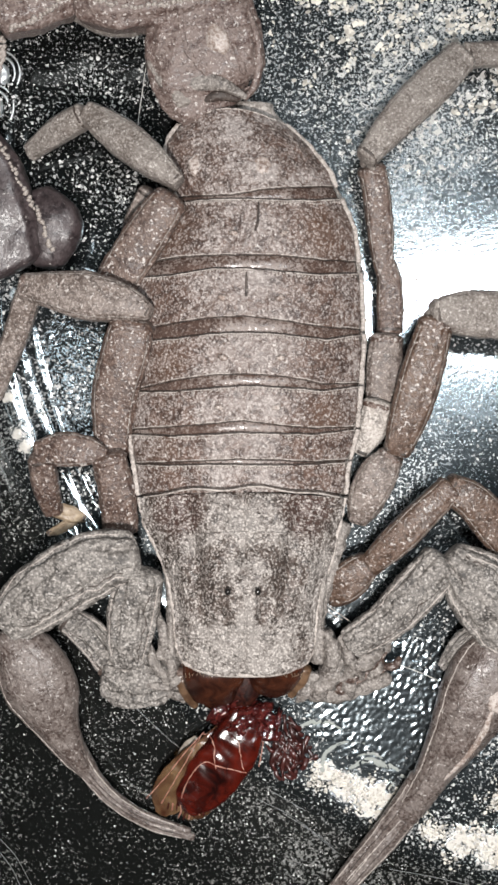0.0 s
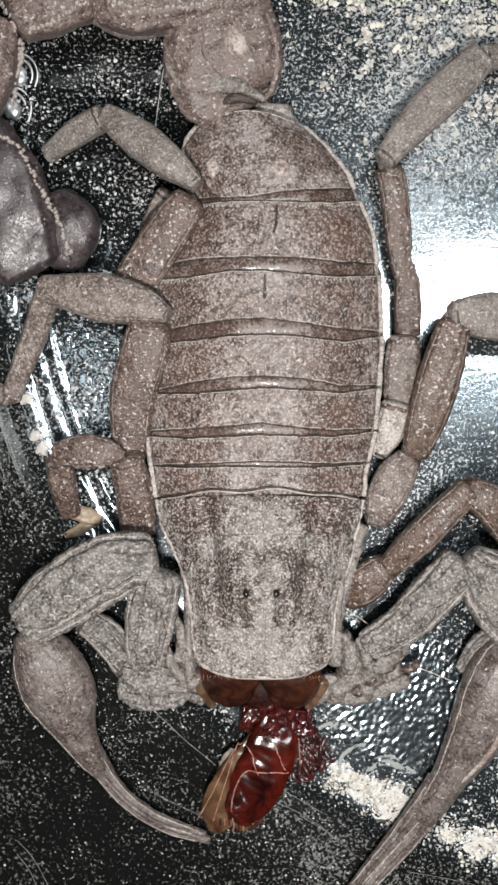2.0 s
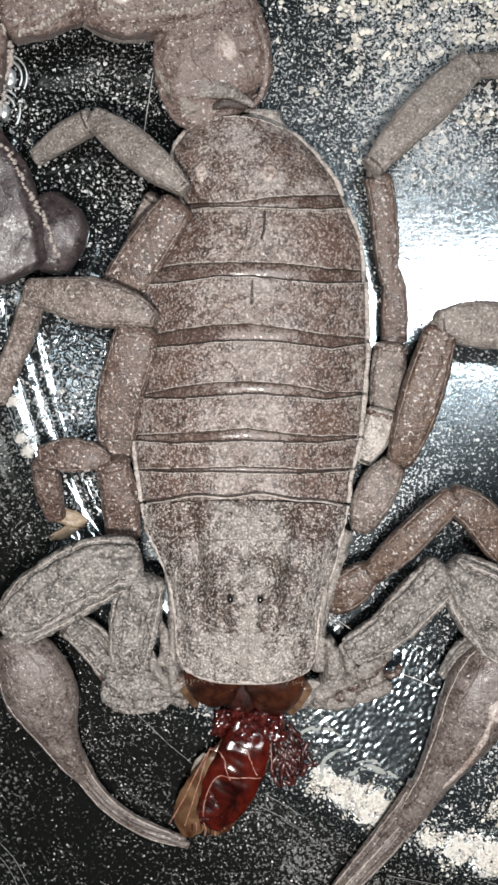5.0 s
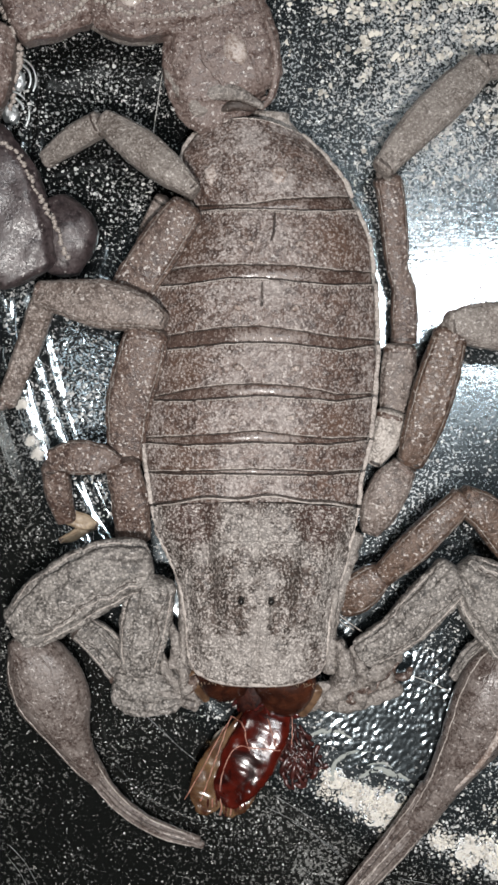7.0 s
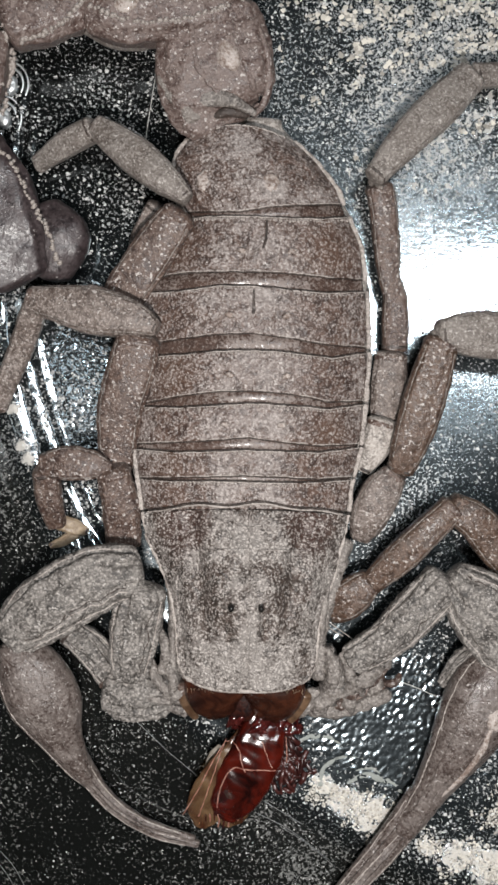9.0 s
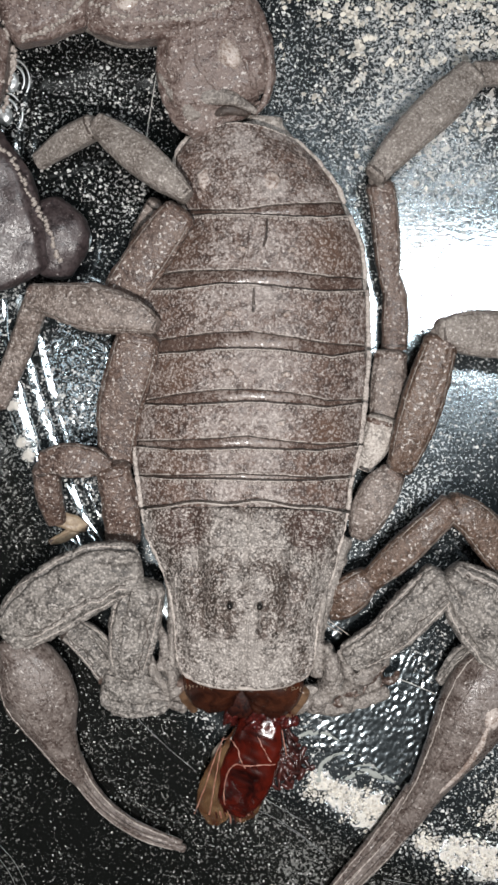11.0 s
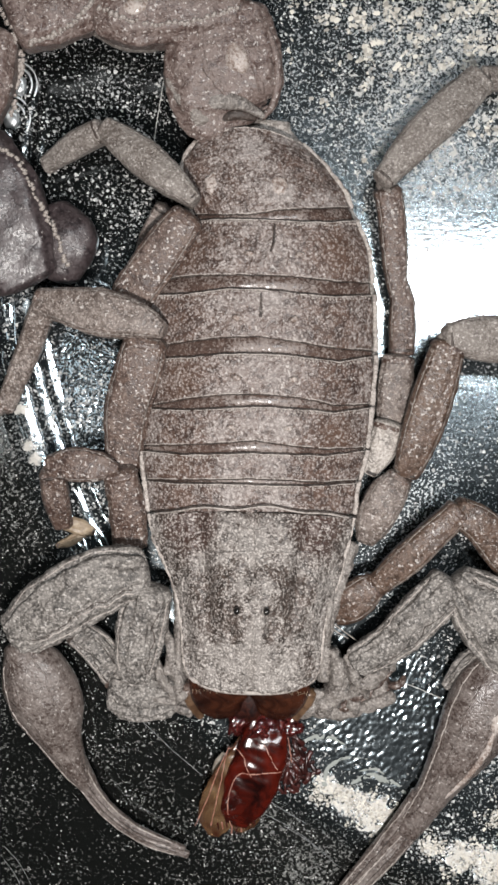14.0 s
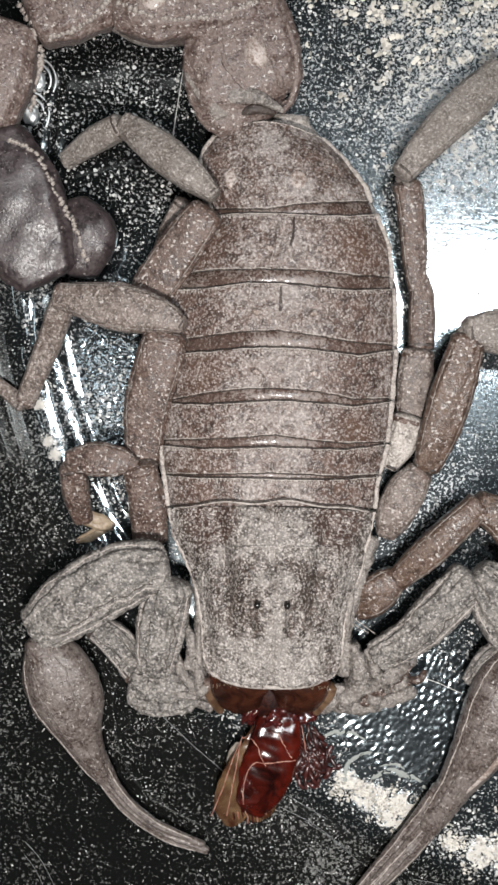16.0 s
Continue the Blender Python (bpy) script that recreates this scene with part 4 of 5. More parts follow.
def limb(name, pieces, label=""):
    """A jointed limb: one Empty under the scorpion, one mesh a joint."""
    root = new(name)
    root.parent = scorpion
    if label:
        tagged(root, label)
    made = {}
    for k, (piece, material, rows) in enumerate(pieces):
        rough = material == M_CLAW
        lines = ((40, 0.4), (66, 0.3), (118, 0.45), (148, 0.3)) if rough else ((75, 0.05),)
        bm = tube(rows, n=112 if rough else 56, steps=16 if rough else 10, power=2.3 if rough else 3.0, rough=0.045, freq=0.8, seed=k * 7.7, ridges=0.05, wrinkle=0.10 if rough else 0.04, grooves=lines, caps=(0.6, 0.6))
        tree = BVHTree.FromBMesh(bm)
        made[piece] = part(piece, bm, material, root)
        # creases are dark strips: their shade is in the colour
        if rough and piece == "patella":
            lines_on(rows, tree, root, ((-0.52, "crease", M_JOINT_SHADE, 0.05, 0.22), (-0.64, "keel", M_RIM, 0.06, 0.2), (0.88, "keel", M_RIM, 0.05, 0.08), (-0.88, "keel", M_RIM, 0.05, 0.06)), k * 2.3)
        elif rough and piece == "femur":
            lines_on(rows, tree, root, ((0.62, "crease", M_JOINT_SHADE, 0.045, 0.3), (0.86, "keel", M_RIM, 0.05, 0.08), (-0.86, "keel", M_RIM, 0.05, 0.08)), k * 2.3)
        elif not rough and material != M_SKIN and len(rows) > 3:
            lines_on(rows, tree, root, ((0.84, "keel", M_LEG_PALE, 0.05, 0.04), (-0.84, "keel", M_LEG_PALE, 0.05, 0.04)), k * 1.7)
        if len(rows) > 2 and name == "leg":
            # dark joint skin at the root of each joint, a pale collar at its end
            for q, e, fat, ring, tone in ((rows[0], rows[1], 1.02, "joint_strip", M_JOINT_SHADE), (rows[-1], rows[-2], 1.05, "collar", M_LEG_PALE if material == M_LEG_PALE else M_LEG_BROWN)):
                d = (Vector(e[:3]) - Vector(q[:3])).normalized()
                a, b = Vector(q[:3]) + d * 0.02, Vector(q[:3]) + d * (0.26 if tone == M_JOINT_SHADE else 0.42)
                part(ring, tube([(*a, q[3] * fat, q[4] * fat), (*(a + b) / 2, q[3] * fat * 1.03, q[4] * fat * 1.03), (*b, q[3] * fat, q[4] * fat)], n=28, steps=3, power=2.8, rough=0.08, freq=2.0, caps=(0.1, 0.1)), tone, root)
        if k and material in (M_LEG, M_LEG_PALE, M_LEG_BROWN, M_LEG_BARE):
            a, b = pieces[k - 1][2][-1], rows[0]
            if math.dist(a[:2], b[:2]) < 2.2:
                r = 0.62 * min(a[3], b[3])
                mid = [(p + q) / 2 for p, q in zip(a[:3], b[:3])]
                for e in (-1, 1):
                    at = (mid[0] + e * 0.5 * r, mid[1] - e * 0.35 * r, mid[2] - 0.35)
                    part("knuckle", blob(bmesh.new(), at, (0.62 * r, 0.8 * r, 0.9 * r), 35 * e, k + e, 0.35, 1.4), material, root)
    return root, made


limb("leg", [
    ("femur", M_LEG_BROWN, [(-12.0, 11.0, 3, 1.5, 0.9), (-10.0, 14.0, 4.4, 1.68, 1.1), (-7.9, 17.0, 5.4, 1.62, 1.1), (-6.4, 19.0, 6, 1.3, 1)]),
    ("tarsus", M_LEG, [(-8.4, 20.08, 3.6, 0.65, 0.7), (-9.56, 18.25, 2.4, 0.62, 0.6), (-10.58, 16.58, 1, 0.27, 0.4)]),
    ("patella", M_LEG_PALE, [(-5.9, 20.1, 6.5, 0.62, 1), (-7.84, 21.75, 6.3, 1.2, 1.3), (-10.3, 23.75, 5.4, 1.38, 1.3), (-12.9, 25.85, 4.3, 0.85, 1)]),
    ("tibia", M_LEG_PALE, [(-13.21, 25.72, 4.2, 0.99, 1), (-15.56, 24.72, 3, 0.96, 0.9), (-17.81, 23.56, 1.4, 0.71, 0.6)]),
], "bent dusty brown walking leg")

limb("leg", [
    ("femur", M_LEG_BROWN, [(-11.14, -0.02, 3, 1.31, 1.2), (-10.79, 4.3, 4.2, 1.73, 1.5), (-9.83, 7.68, 5.2, 1.84, 1.5), (-9.35, 9.67, 5.8, 1.57, 1.3)]),
    ("patella", M_LEG, [(-8.0, 10.3, 6.6, 0.6, 0.8), (-9.7, 11.0, 6.4, 1.3, 1.3), (-12.6, 11.6, 6.0, 1.8, 1.4), (-15.5, 12.15, 5.4, 1.35, 1.2), (-17.7, 12.5, 4.8, 0.95, 1.0)]),
    ("tibia", M_LEG, [(-17.39, 12.05, 4.4, 0.95, 1), (-18.59, 9.16, 3, 0.96, 0.9), (-20.79, 4.43, 1.2, 0.76, 0.6)]),
    ("tarsus", M_LEG, [(-20.93, 4.2, 1.2, 0.62, 0.6), (-22.33, 5.33, 0.9, 0.58, 0.5), (-24.42, 7.14, 0.6, 0.31, 0.4)]),
], "dusty walking leg lying over the flank")

limb("leg", [
    ("femur", M_LEG_BROWN, [(-10.51, -5.94, 2.6, 1.32, 1.1), (-10.67, -3.05, 4, 1.43, 1.3), (-11.25, -0.36, 5, 1.24, 1.2)]),
    ("patella", M_LEG_BROWN, [(-11.4, -0.2, 5, 0.45, 0.7), (-12.9, 0.05, 5, 1.15, 1.1), (-14.9, 0.15, 4.8, 1.3, 1.1), (-16.6, -0.1, 4.4, 0.85, 0.9)]),
    ("tibia", M_LEG_BROWN, [(-16.53, -0.46, 4.2, 0.95, 1), (-16.29, -2.65, 3, 1, 1), (-15.94, -4.68, 1.6, 0.75, 0.7)]),
    ("tarsus", M_TAN, [(-16.09, -4.46, 1.5, 0.62, 0.5), (-14.48, -5.02, 1, 0.62, 0.4), (-13.62, -5.3, 0.7, 0.31, 0.3)]),
    ("claw", M_TAN, [(-14.06, -5.16, 0.8, 0.36, 0.3), (-15.43, -6.07, 0.6, 0.45, 0.3), (-16.58, -6.53, 0.4, 0.22, 0.2)]),
], "short folded dusty walking leg")

limb("leg", [
    ("femur", M_CLAW, [(-14.76, -13.04, 2, 1.1, 1), (-12.74, -14.55, 2.2, 1.36, 1.1), (-11.22, -16.78, 2, 1.1, 1)]),
], "small dusty front leg under the claw arm")

limb("leg", [
    ("trochanter", M_SKIN, [(8.15, 0, 2.2, 0.66, 1), (8.98, 1.96, 2.8, 1.14, 1.2), (9.48, 3.71, 3, 1.27, 1.1)]),
    ("femur", M_LEG, [(9.73, 3.53, 1.8, 1.18, 1.1), (9.91, 6.6, 2.2, 1.39, 1.3), (10.06, 8.92, 2.4, 1.21, 1.2)]),
    ("patella", M_LEG_BROWN, [(10.37, 9.35, 2.0, 0.99, 1), (10.38, 11.7, 2.0, 1.02, 1), (10.25, 13.6, 2.2, 0.92, 1), (9.8, 14.9, 2.4, 0.82, 1), (9.6, 16.6, 2.6, 0.98, 1.1), (9.2, 19.84, 3.2, 1.05, 1.2), (8.75, 21.72, 4.0, 1.02, 1)]),
    ("tibia", M_LEG_PALE, [(8.17, 22.04, 6, 0.85, 1), (10.42, 24.78, 5.6, 1.32, 1.2), (13.08, 27.56, 4.8, 1.54, 1.3), (15.73, 30.36, 3.8, 1.21, 1)]),
    ("tarsus", M_LEG_PALE, [(15.92, 30.39, 3.7, 0.95, 0.9), (18.6, 30.76, 2.8, 0.88, 0.8), (22.37, 30.68, 1.6, 0.75, 0.7)]),
], "long dusty walking leg beside bright reflection")

limb("leg", [
    ("trochanter", M_LEG, [(7.82, -5.15, 3, 0.83, 1), (8.37, -3.55, 3.8, 1.39, 1.4), (9.19, -1.81, 4.2, 1.47, 1.4), (10.23, -0.35, 4.2, 0.99, 1.1)]),
    ("femur", M_LEG_BARE, [(10.64, 0, 4.4, 0.99, 1), (11.53, 2.99, 5.2, 1.49, 1.4), (12.58, 6.77, 6, 1.52, 1.4), (13.37, 9.78, 6.4, 1.22, 1.2)]),
    ("patella", M_LEG_PALE, [(13.17, 10.27, 6.6, 1.05, 1.1), (15.42, 10.31, 6.2, 1.65, 1.4), (18.53, 10.14, 5.4, 1.75, 1.4), (22.25, 9.08, 4, 1.3, 1.1)]),
], "dusty walking leg with bare brown thigh")

limb("leg", [
    ("trochanter", M_LEG_BARE, [(5.69, -11, 3, 0.96, 1.2), (6.56, -10.24, 3.6, 1.43, 1.4), (7.66, -9.25, 4, 1.38, 1.4), (8.59, -8.54, 4.2, 0.99, 1.2)]),
    ("femur", M_LEG_BARE, [(8.5, -8.7, 4.4, 0.85, 1), (10.5, -6.7, 5.2, 1.18, 1.4), (12.7, -4.4, 6, 1.15, 1.4), (14.49, -2.62, 6.2, 1.0, 1.2)]),
    ("patella", M_LEG_BARE, [(14.24, -2.62, 6.2, 1.1, 1.1), (16.25, -3.81, 5.8, 1.4, 1.3), (18.39, -6.19, 5, 1.5, 1.3), (20.94, -9.06, 4, 1.3, 1.1)]),
], "bent dusty brown front walking leg")

limb("claw_arm", [
    ("trochanter", M_CLAW, [(-6.07, -17.1, 2.6, 1.1, 1), (-7.83, -17.69, 3, 1.83, 1.3), (-10.02, -17.74, 3, 2.01, 1.3), (-11.57, -17.52, 2.8, 1.53, 1.1)]),
    ("femur", M_CLAW, [(-9.75, -15.9, 5.2, 1.24, 1.1), (-9.53, -14.02, 5.8, 1.7, 1.4), (-9.15, -11.43, 6.2, 1.9, 1.5), (-8.62, -9.08, 6.5, 1.69, 1.4)]),
    ("patella", M_CLAW, [(-9.26, -7.82, 6.4, 1.9, 1.7), (-12.19, -8.44, 6.6, 2.48, 2.1), (-15.84, -10.59, 6.2, 2.54, 2.1), (-18.61, -12.81, 5.4, 1.88, 1.7)]),
], "grey dusty claw arm folded beside the head")

limb("claw_arm", [
    ("trochanter", M_LEG_BROWN, [(4.64, -18.25, 2.2, 0.88, 0.8), (6.81, -17.17, 2.6, 1.67, 1), (9.48, -16.22, 3, 1.44, 1)]),
    ("femur", M_CLAW, [(7.17, -14.48, 4.8, 1.2, 1.3), (9.5, -12.9, 5.6, 1.5, 1.5), (11.7, -10.6, 6.2, 1.72, 1.6), (13.8, -8.2, 6.5, 1.6, 1.6)]),
    ("patella", M_CLAW, [(14.32, -7.99, 6.5, 1.47, 1.6), (16.23, -9.68, 6.4, 2.53, 2.1), (18.44, -12.28, 5.8, 2.76, 2.1), (20.3, -14.94, 5, 1.93, 1.6)]),
    ("spur", M_CLAW, [(16.63, -13.8, 4, 0.78, 0.8), (15.37, -15.13, 3.8, 0.87, 0.8), (14.38, -16.53, 3.2, 0.48, 0.6)]),
], "grey dusty claw arm bent outward")


for rows in ([(5.21, -13.74, 4.6, 0.34, 0.6), (5.79, -15.39, 5, 0.56, 0.8), (5.07, -17.79, 4, 0.39, 0.6)], [(6.51, -17.2, 4.4, 0.34, 0.6), (8.14, -15.9, 5, 0.64, 0.8), (9.33, -15.02, 4.6, 0.43, 0.6)], [(4.17, -18.88, 2.8, 0.44, 0.5), (6.77, -18.72, 3.2, 0.52, 0.6), (10.1, -17.3, 3.8, 0.52, 0.6)], [(6.47, -14.02, 5, 0.3, 0.5), (7.04, -15.54, 5.4, 0.43, 0.6), (7.96, -17.16, 4.6, 0.3, 0.5)]):
    part("fold", tube(rows, n=24, steps=10, rough=0.35, freq=1.5, wrinkle=0.12), M_FOLD, scorpion)


def crumple(centre, spread, count, turn, seed):
    """Small crumpled lobes of skin at the root of a claw arm."""
    rnd = random.Random(seed)
    for k in range(count):
        x, y = centre[0] + rnd.gauss(0, spread[0]), centre[1] + rnd.gauss(0, spread[1])
        a, half = radians(turn + rnd.gauss(0, 32)), rnd.uniform(0.5, 1.3)
        z = centre[2] + rnd.uniform(-0.5, 0.4)
        pts = [(x - half * math.cos(a), y - half * math.sin(a), z - 0.6, 0.22, 0.3), (x + rnd.uniform(-.3, .3), y + rnd.uniform(-.3, .3), z, rnd.uniform(0.3, 0.55), 0.4), (x + half * math.cos(a), y + half * math.sin(a), z - 0.5, 0.2, 0.3)]
        part("fold", tube(pts, n=14, steps=6, rough=0.25, freq=1.3, seed=k), rnd.choice((M_FOLD, M_CLAW, M_FOLD, M_LEG_BROWN)), scorpion)


crumple((6.69, -16.34, 4.4), (1.7, 0.9), 16, 60, 4)
crumple((4.83, -17.86, 3.6), (0.7, 0.5), 8, 20, 5)
crumple((-6.38, -15.05, 4.6), (0.35, 1.4), 9, 80, 6)
crumple((-8.06, -17.51, 4), (1.5, 0.5), 8, 10, 7)


def hand(rows, free, fixed, label):
    """A claw hand: the swollen palm and two long closed fingers."""
    root = new("claw_hand")
    root.parent = scorpion
    tagged(root, label)
    for name, path, n, cuts in (("palm", rows, 64, ((150, 0.10), (38, 0.10), (95, 0.05))), ("finger", free, 48, ((70, 0.12), (120, 0.12))), ("finger", fixed, 48, ((60, 0.12), (110, 0.12)))):
        bm = tube(path, n=n, steps=14, power=2.1, rough=0.03, freq=0.6, wrinkle=0.05, grooves=cuts)
        tree = BVHTree.FromBMesh(bm)
        part(name, bm, M_FINGER, root)
        if name == "palm":
            lines_on(path, tree, root, ((0.86, "keel", M_RIM, 0.05, 0.06), (-0.3, "keel", M_FINGER, 0.08, 0.15), (0.45, "keel", M_FINGER, 0.08, 0.15)), 3.0)
        else:
            lines_on(path, tree, root, ((0.05, "crease", M_JOINT_SHADE, 0.05, 0.2), (0.75, "keel", M_RIM, 0.05, 0.1), (-0.7, "keel", M_RIM, 0.05, 0.1)), 5.0)
    return root


hand_a = hand([(-18.55, -13.84, 4.8, 1.42, 1.4), (-17.52, -15.68, 4.8, 2.57, 1.9), (-16.31, -18.34, 4.3, 2.8, 1.9), (-15.2, -21.3, 3.5, 1.66, 1.4), (-14.1, -23.5, 2.9, 1.0, 1.0), (-13.1, -25.2, 2.3, 0.5, 0.5)], [(-14.0, -23.9, 2.4, 0.66, 0.7), (-11.4, -27.15, 1.8, 0.52, 0.6), (-8.3, -29.15, 1.5, 0.53, 0.5), (-4.98, -30.26, 1.3, 0.31, 0.35)], [(-14.0, -22.9, 2.6, 0.7, 0.8), (-12.1, -26.0, 2, 0.5, 0.6), (-9.3, -28.3, 1.7, 0.45, 0.5), (-5.28, -29.79, 1.4, 0.27, 0.35)], "smooth brown claw hand with long closed fingers")
settle(hand_a, (-18.55, -14.09, 4.8))
hand_b = hand([(19.31, -13.93, 4.6, 1.72, 1.5), (17.64, -16.72, 4.6, 2.97, 2.1), (16.0, -20.3, 4.1, 2.55, 2), (14.1, -23.9, 3.2, 1.6, 1.4), (12.8, -26.3, 2.7, 1.22, 1.05), (11.6, -28.2, 2.3, 1.05, 0.8)], [(14.02, -24.71, 2.6, 0.96, 0.8), (12.34, -27.69, 2.1, 0.79, 0.7), (9.96, -30.89, 1.7, 0.71, 0.6), (6.47, -35.04, 1.2, 0.44, 0.4)], [(12.71, -25.37, 2.6, 0.96, 0.8), (10.8, -28.13, 2.1, 0.75, 0.7), (8.86, -30.67, 1.7, 0.62, 0.6), (5.58, -34.82, 1.2, 0.4, 0.4)], "brown claw hand with long ridged fingers")


part("boss", blob(bmesh.new(), (17.9, -18.6, 6.2), (0.8, 1.0, 0.5), -20, 4.0, 0.35), M_BOSS, hand_b, "shiny boss, its glint in the pale colour")
part("crest", tube([(17.7, -18.9, 6.2, 0.2, 0.25), (16.9, -21.2, 5.8, 0.26, 0.3), (15.7, -23.3, 4.8, 0.22, 0.3), (14.3, -25.0, 4.0, 0.16, 0.2)], n=12, steps=8, rough=0.3, freq=2.0), M_BOSS, hand_b, "pale crest")
part("crest", tube([(15.1, -17.6, 5.2, 0.15, 0.2), (14.2, -20.4, 4.9, 0.2, 0.25), (13.2, -23.2, 4.2, 0.15, 0.2)], n=12, steps=8, rough=0.3, freq=2.0), M_FINGER, hand_b)


def tail():
    root = new("tail")
    root.parent = scorpion
    trees = []
    for k, rows in enumerate(TAIL):
        bm = tube(rows, n=72, steps=12, rough=0.05, freq=0.7, power=3.0, caps=(0.4, 0.4), seed=k * 4.4, ridges=0.05, wrinkle=0.05, grooves=((90, 0.08),))
        tree = BVHTree.FromBMesh(bm)
        trees.append(tree)
        part("tail_segment", bm, M_BULB if k == 4 else M_TAIL, root)
    bm = tube(BULB, n=40, steps=12, rough=0.05, freq=0.8, wrinkle=0.05, grooves=((70, 0.12), (120, 0.1)))
    trees.append(BVHTree.FromBMesh(bm))
    part("sting_bulb", bm, M_BULB, root, "round purple-brown sting bulb")
    # rows of small pale teeth along the keels, on a few shared meshes
    rnd = random.Random(5)
    kinds = [part("tooth", blob(bmesh.new(), (0, 0, 0), (a, b, 0.24), 20 * k, k, 0.5, 1.3, 1), M_GRAIN, root).data for k, (a, b) in enumerate(((0.25, 0.18), (0.2, 0.19), (0.3, 0.2), (0.16, 0.14)))]
    for ob in list(root.children):
        if ob.name.startswith("tooth"):
            bpy.data.objects.remove(ob)
    for rows in KEELS:
        for q in spline(rows, 10):
            ob = new("tooth", rnd.choice(kinds))
            ob.parent = root
            x, y = q[0] + rnd.uniform(-.12, .12), q[1] + rnd.uniform(-.12, .12)
            hits = [tr.ray_cast(Vector((x, y, 30)), Vector((0, 0, -1)))[0] for tr in trees]
            ob.location = Vector((x, y, max([h.z for h in hits if h is not None], default=q[2]))) * MM
    return trees


def tail_root(trees):
    """Pale shiny boss, keels and pale lip of the first tail segment."""
    root = bpy.data.objects["tail"]
    part("boss", blob(bmesh.new(), (-2.94, 30.8, 6.5), (0.9, 1.3, 0.6), 20, 2.0, 0.25), M_BOSS, root, "shiny boss, its glint in the pale colour")
    part("boss", blob(bmesh.new(), (-10.48, 34.20, 7.7), (1.0, 0.7, 0.4), 10, 5.0, 0.3), M_BOSS, root, "shiny boss, its glint in the pale colour")
    part("lip", tube([(-7.2, 28.9, 4.7, 0.7, 0.4), (-5.6, 28.5, 5.5, 1.15, 0.45), (-4.2, 28.1, 5.8, 0.95, 0.45), (-2.5, 27.6, 5.8, 0.5, 0.4), (-0.91, 26.92, 5, 0.24, 0.3)], n=24, steps=8, power=2.0, rough=0.06, freq=1.0), M_FOLD, root, "pale lip")
    # dark strip under the lip paints the hollow's shade
    part("joint_strip", tube([(-4.57, 26.5, 4.6, 0.3, 0.3), (-2.99, 27.0, 5.2, 0.45, 0.4), (-1.52, 26.84, 4.8, 0.3, 0.3)], n=12), M_JOINT_SHADE, root)
    part("joint_strip", tube([(-14.13, 33.58, 3.6, 0.35, 0.5), (-11.98, 32.87, 3.2, 0.61, 0.7), (-9.79, 32.69, 3.2, 0.57, 0.7), (-8.02, 32.99, 3.6, 0.26, 0.5)], n=16, rough=0.08), M_LEG_PALE, root, "smooth pale skin fold")
    part("crest", tube([(-1.5, 34.4, 6.1, 0.25, 0.35), (-0.2, 31.8, 6.0, 0.28, 0.4), (0.15, 29.6, 5.7, 0.3, 0.4), (-0.1, 27.9, 5.1, 0.28, 0.4), (-0.9, 26.9, 4.6, 0.25, 0.3)], n=16, steps=8, rough=0.25, freq=1.6, wrinkle=0.06), M_TAIL, root, "raised crest along the edge")
    part("flap", tube([(-7.9, 31.0, 5.0, 0.5, 0.4), (-7.4, 29.4, 5.3, 0.9, 0.5), (-6.3, 28.0, 5.5, 1.1, 0.5), (-5.4, 26.5, 5.2, 0.7, 0.4)], n=20, steps=8, rough=0.2, freq=0.9, wrinkle=0.08), M_LEG_PALE, root, "smooth pale fold")
    # furrows that frame a worn lens with the boss in it, and the teeth beside them
    frame_a = [(-5.72, 32.78, 6.6), (-5.59, 31.1, 6.6), (-4.87, 29.42, 6.5), (-3.42, 28.1, 6.2), (-1.5, 27.26, 5.6)]
    frame_b = [(-2.95, 32.55, 6.6), (-1.75, 30.39, 6.5), (-1.02, 28.7, 6.2), (-0.78, 27.4, 5.6)]
    for line, wide in ((frame_a, 0.2), (frame_b, 0.22)):
        part("furrow", tube([(*q, wide, 0.06) for q in laid(line, trees, -0.01)], n=8, steps=2, rough=0.7, freq=2.5), M_TAIL, root)


TAIL = [[(-3.1, 26.5, 3.6, 2.6, 1.1), (-3.6, 27.4, 4, 3.7, 1.5), (-3.9, 28.7, 4.3, 4.3, 2), (-4.0, 30.8, 4.6, 4.5, 2.2), (-4.1, 33.2, 4.8, 3.9, 2), (-4.2, 34.8, 4.8, 3.3, 1.9)],
    [(-3.02, 35.39, 5, 2.57, 1.8), (-6.64, 35.68, 5.4, 3.62, 2.3), (-10.9, 35.39, 5.6, 3.74, 2.3), (-13.49, 35.26, 5.4, 2.77, 2)],
    [(-14.26, 35.47, 5.4, 2.77, 2), (-17.06, 35.12, 5.8, 3.61, 2.3), (-19.83, 34.05, 5.8, 3.18, 2.1)],
    [(-21.66, 32.63, 5.6, 2.34, 2), (-22.68, 29.42, 5.6, 3.06, 2.2), (-23.79, 25.89, 5.2, 2.78, 2)],
    [(-22.76, 24.23, 5, 2.57, 2), (-21.34, 20.57, 5, 3.64, 2.3), (-19.95, 16.56, 4.6, 3.44, 2.1), (-18.72, 14.03, 4.2, 2.37, 1.8)]]
BULB = [(-16.64, 19.68, 3, 1.31, 1.4), (-15.95, 17.45, 3.2, 2.53, 2), (-16.2, 14.86, 3, 1.53, 1.5)]
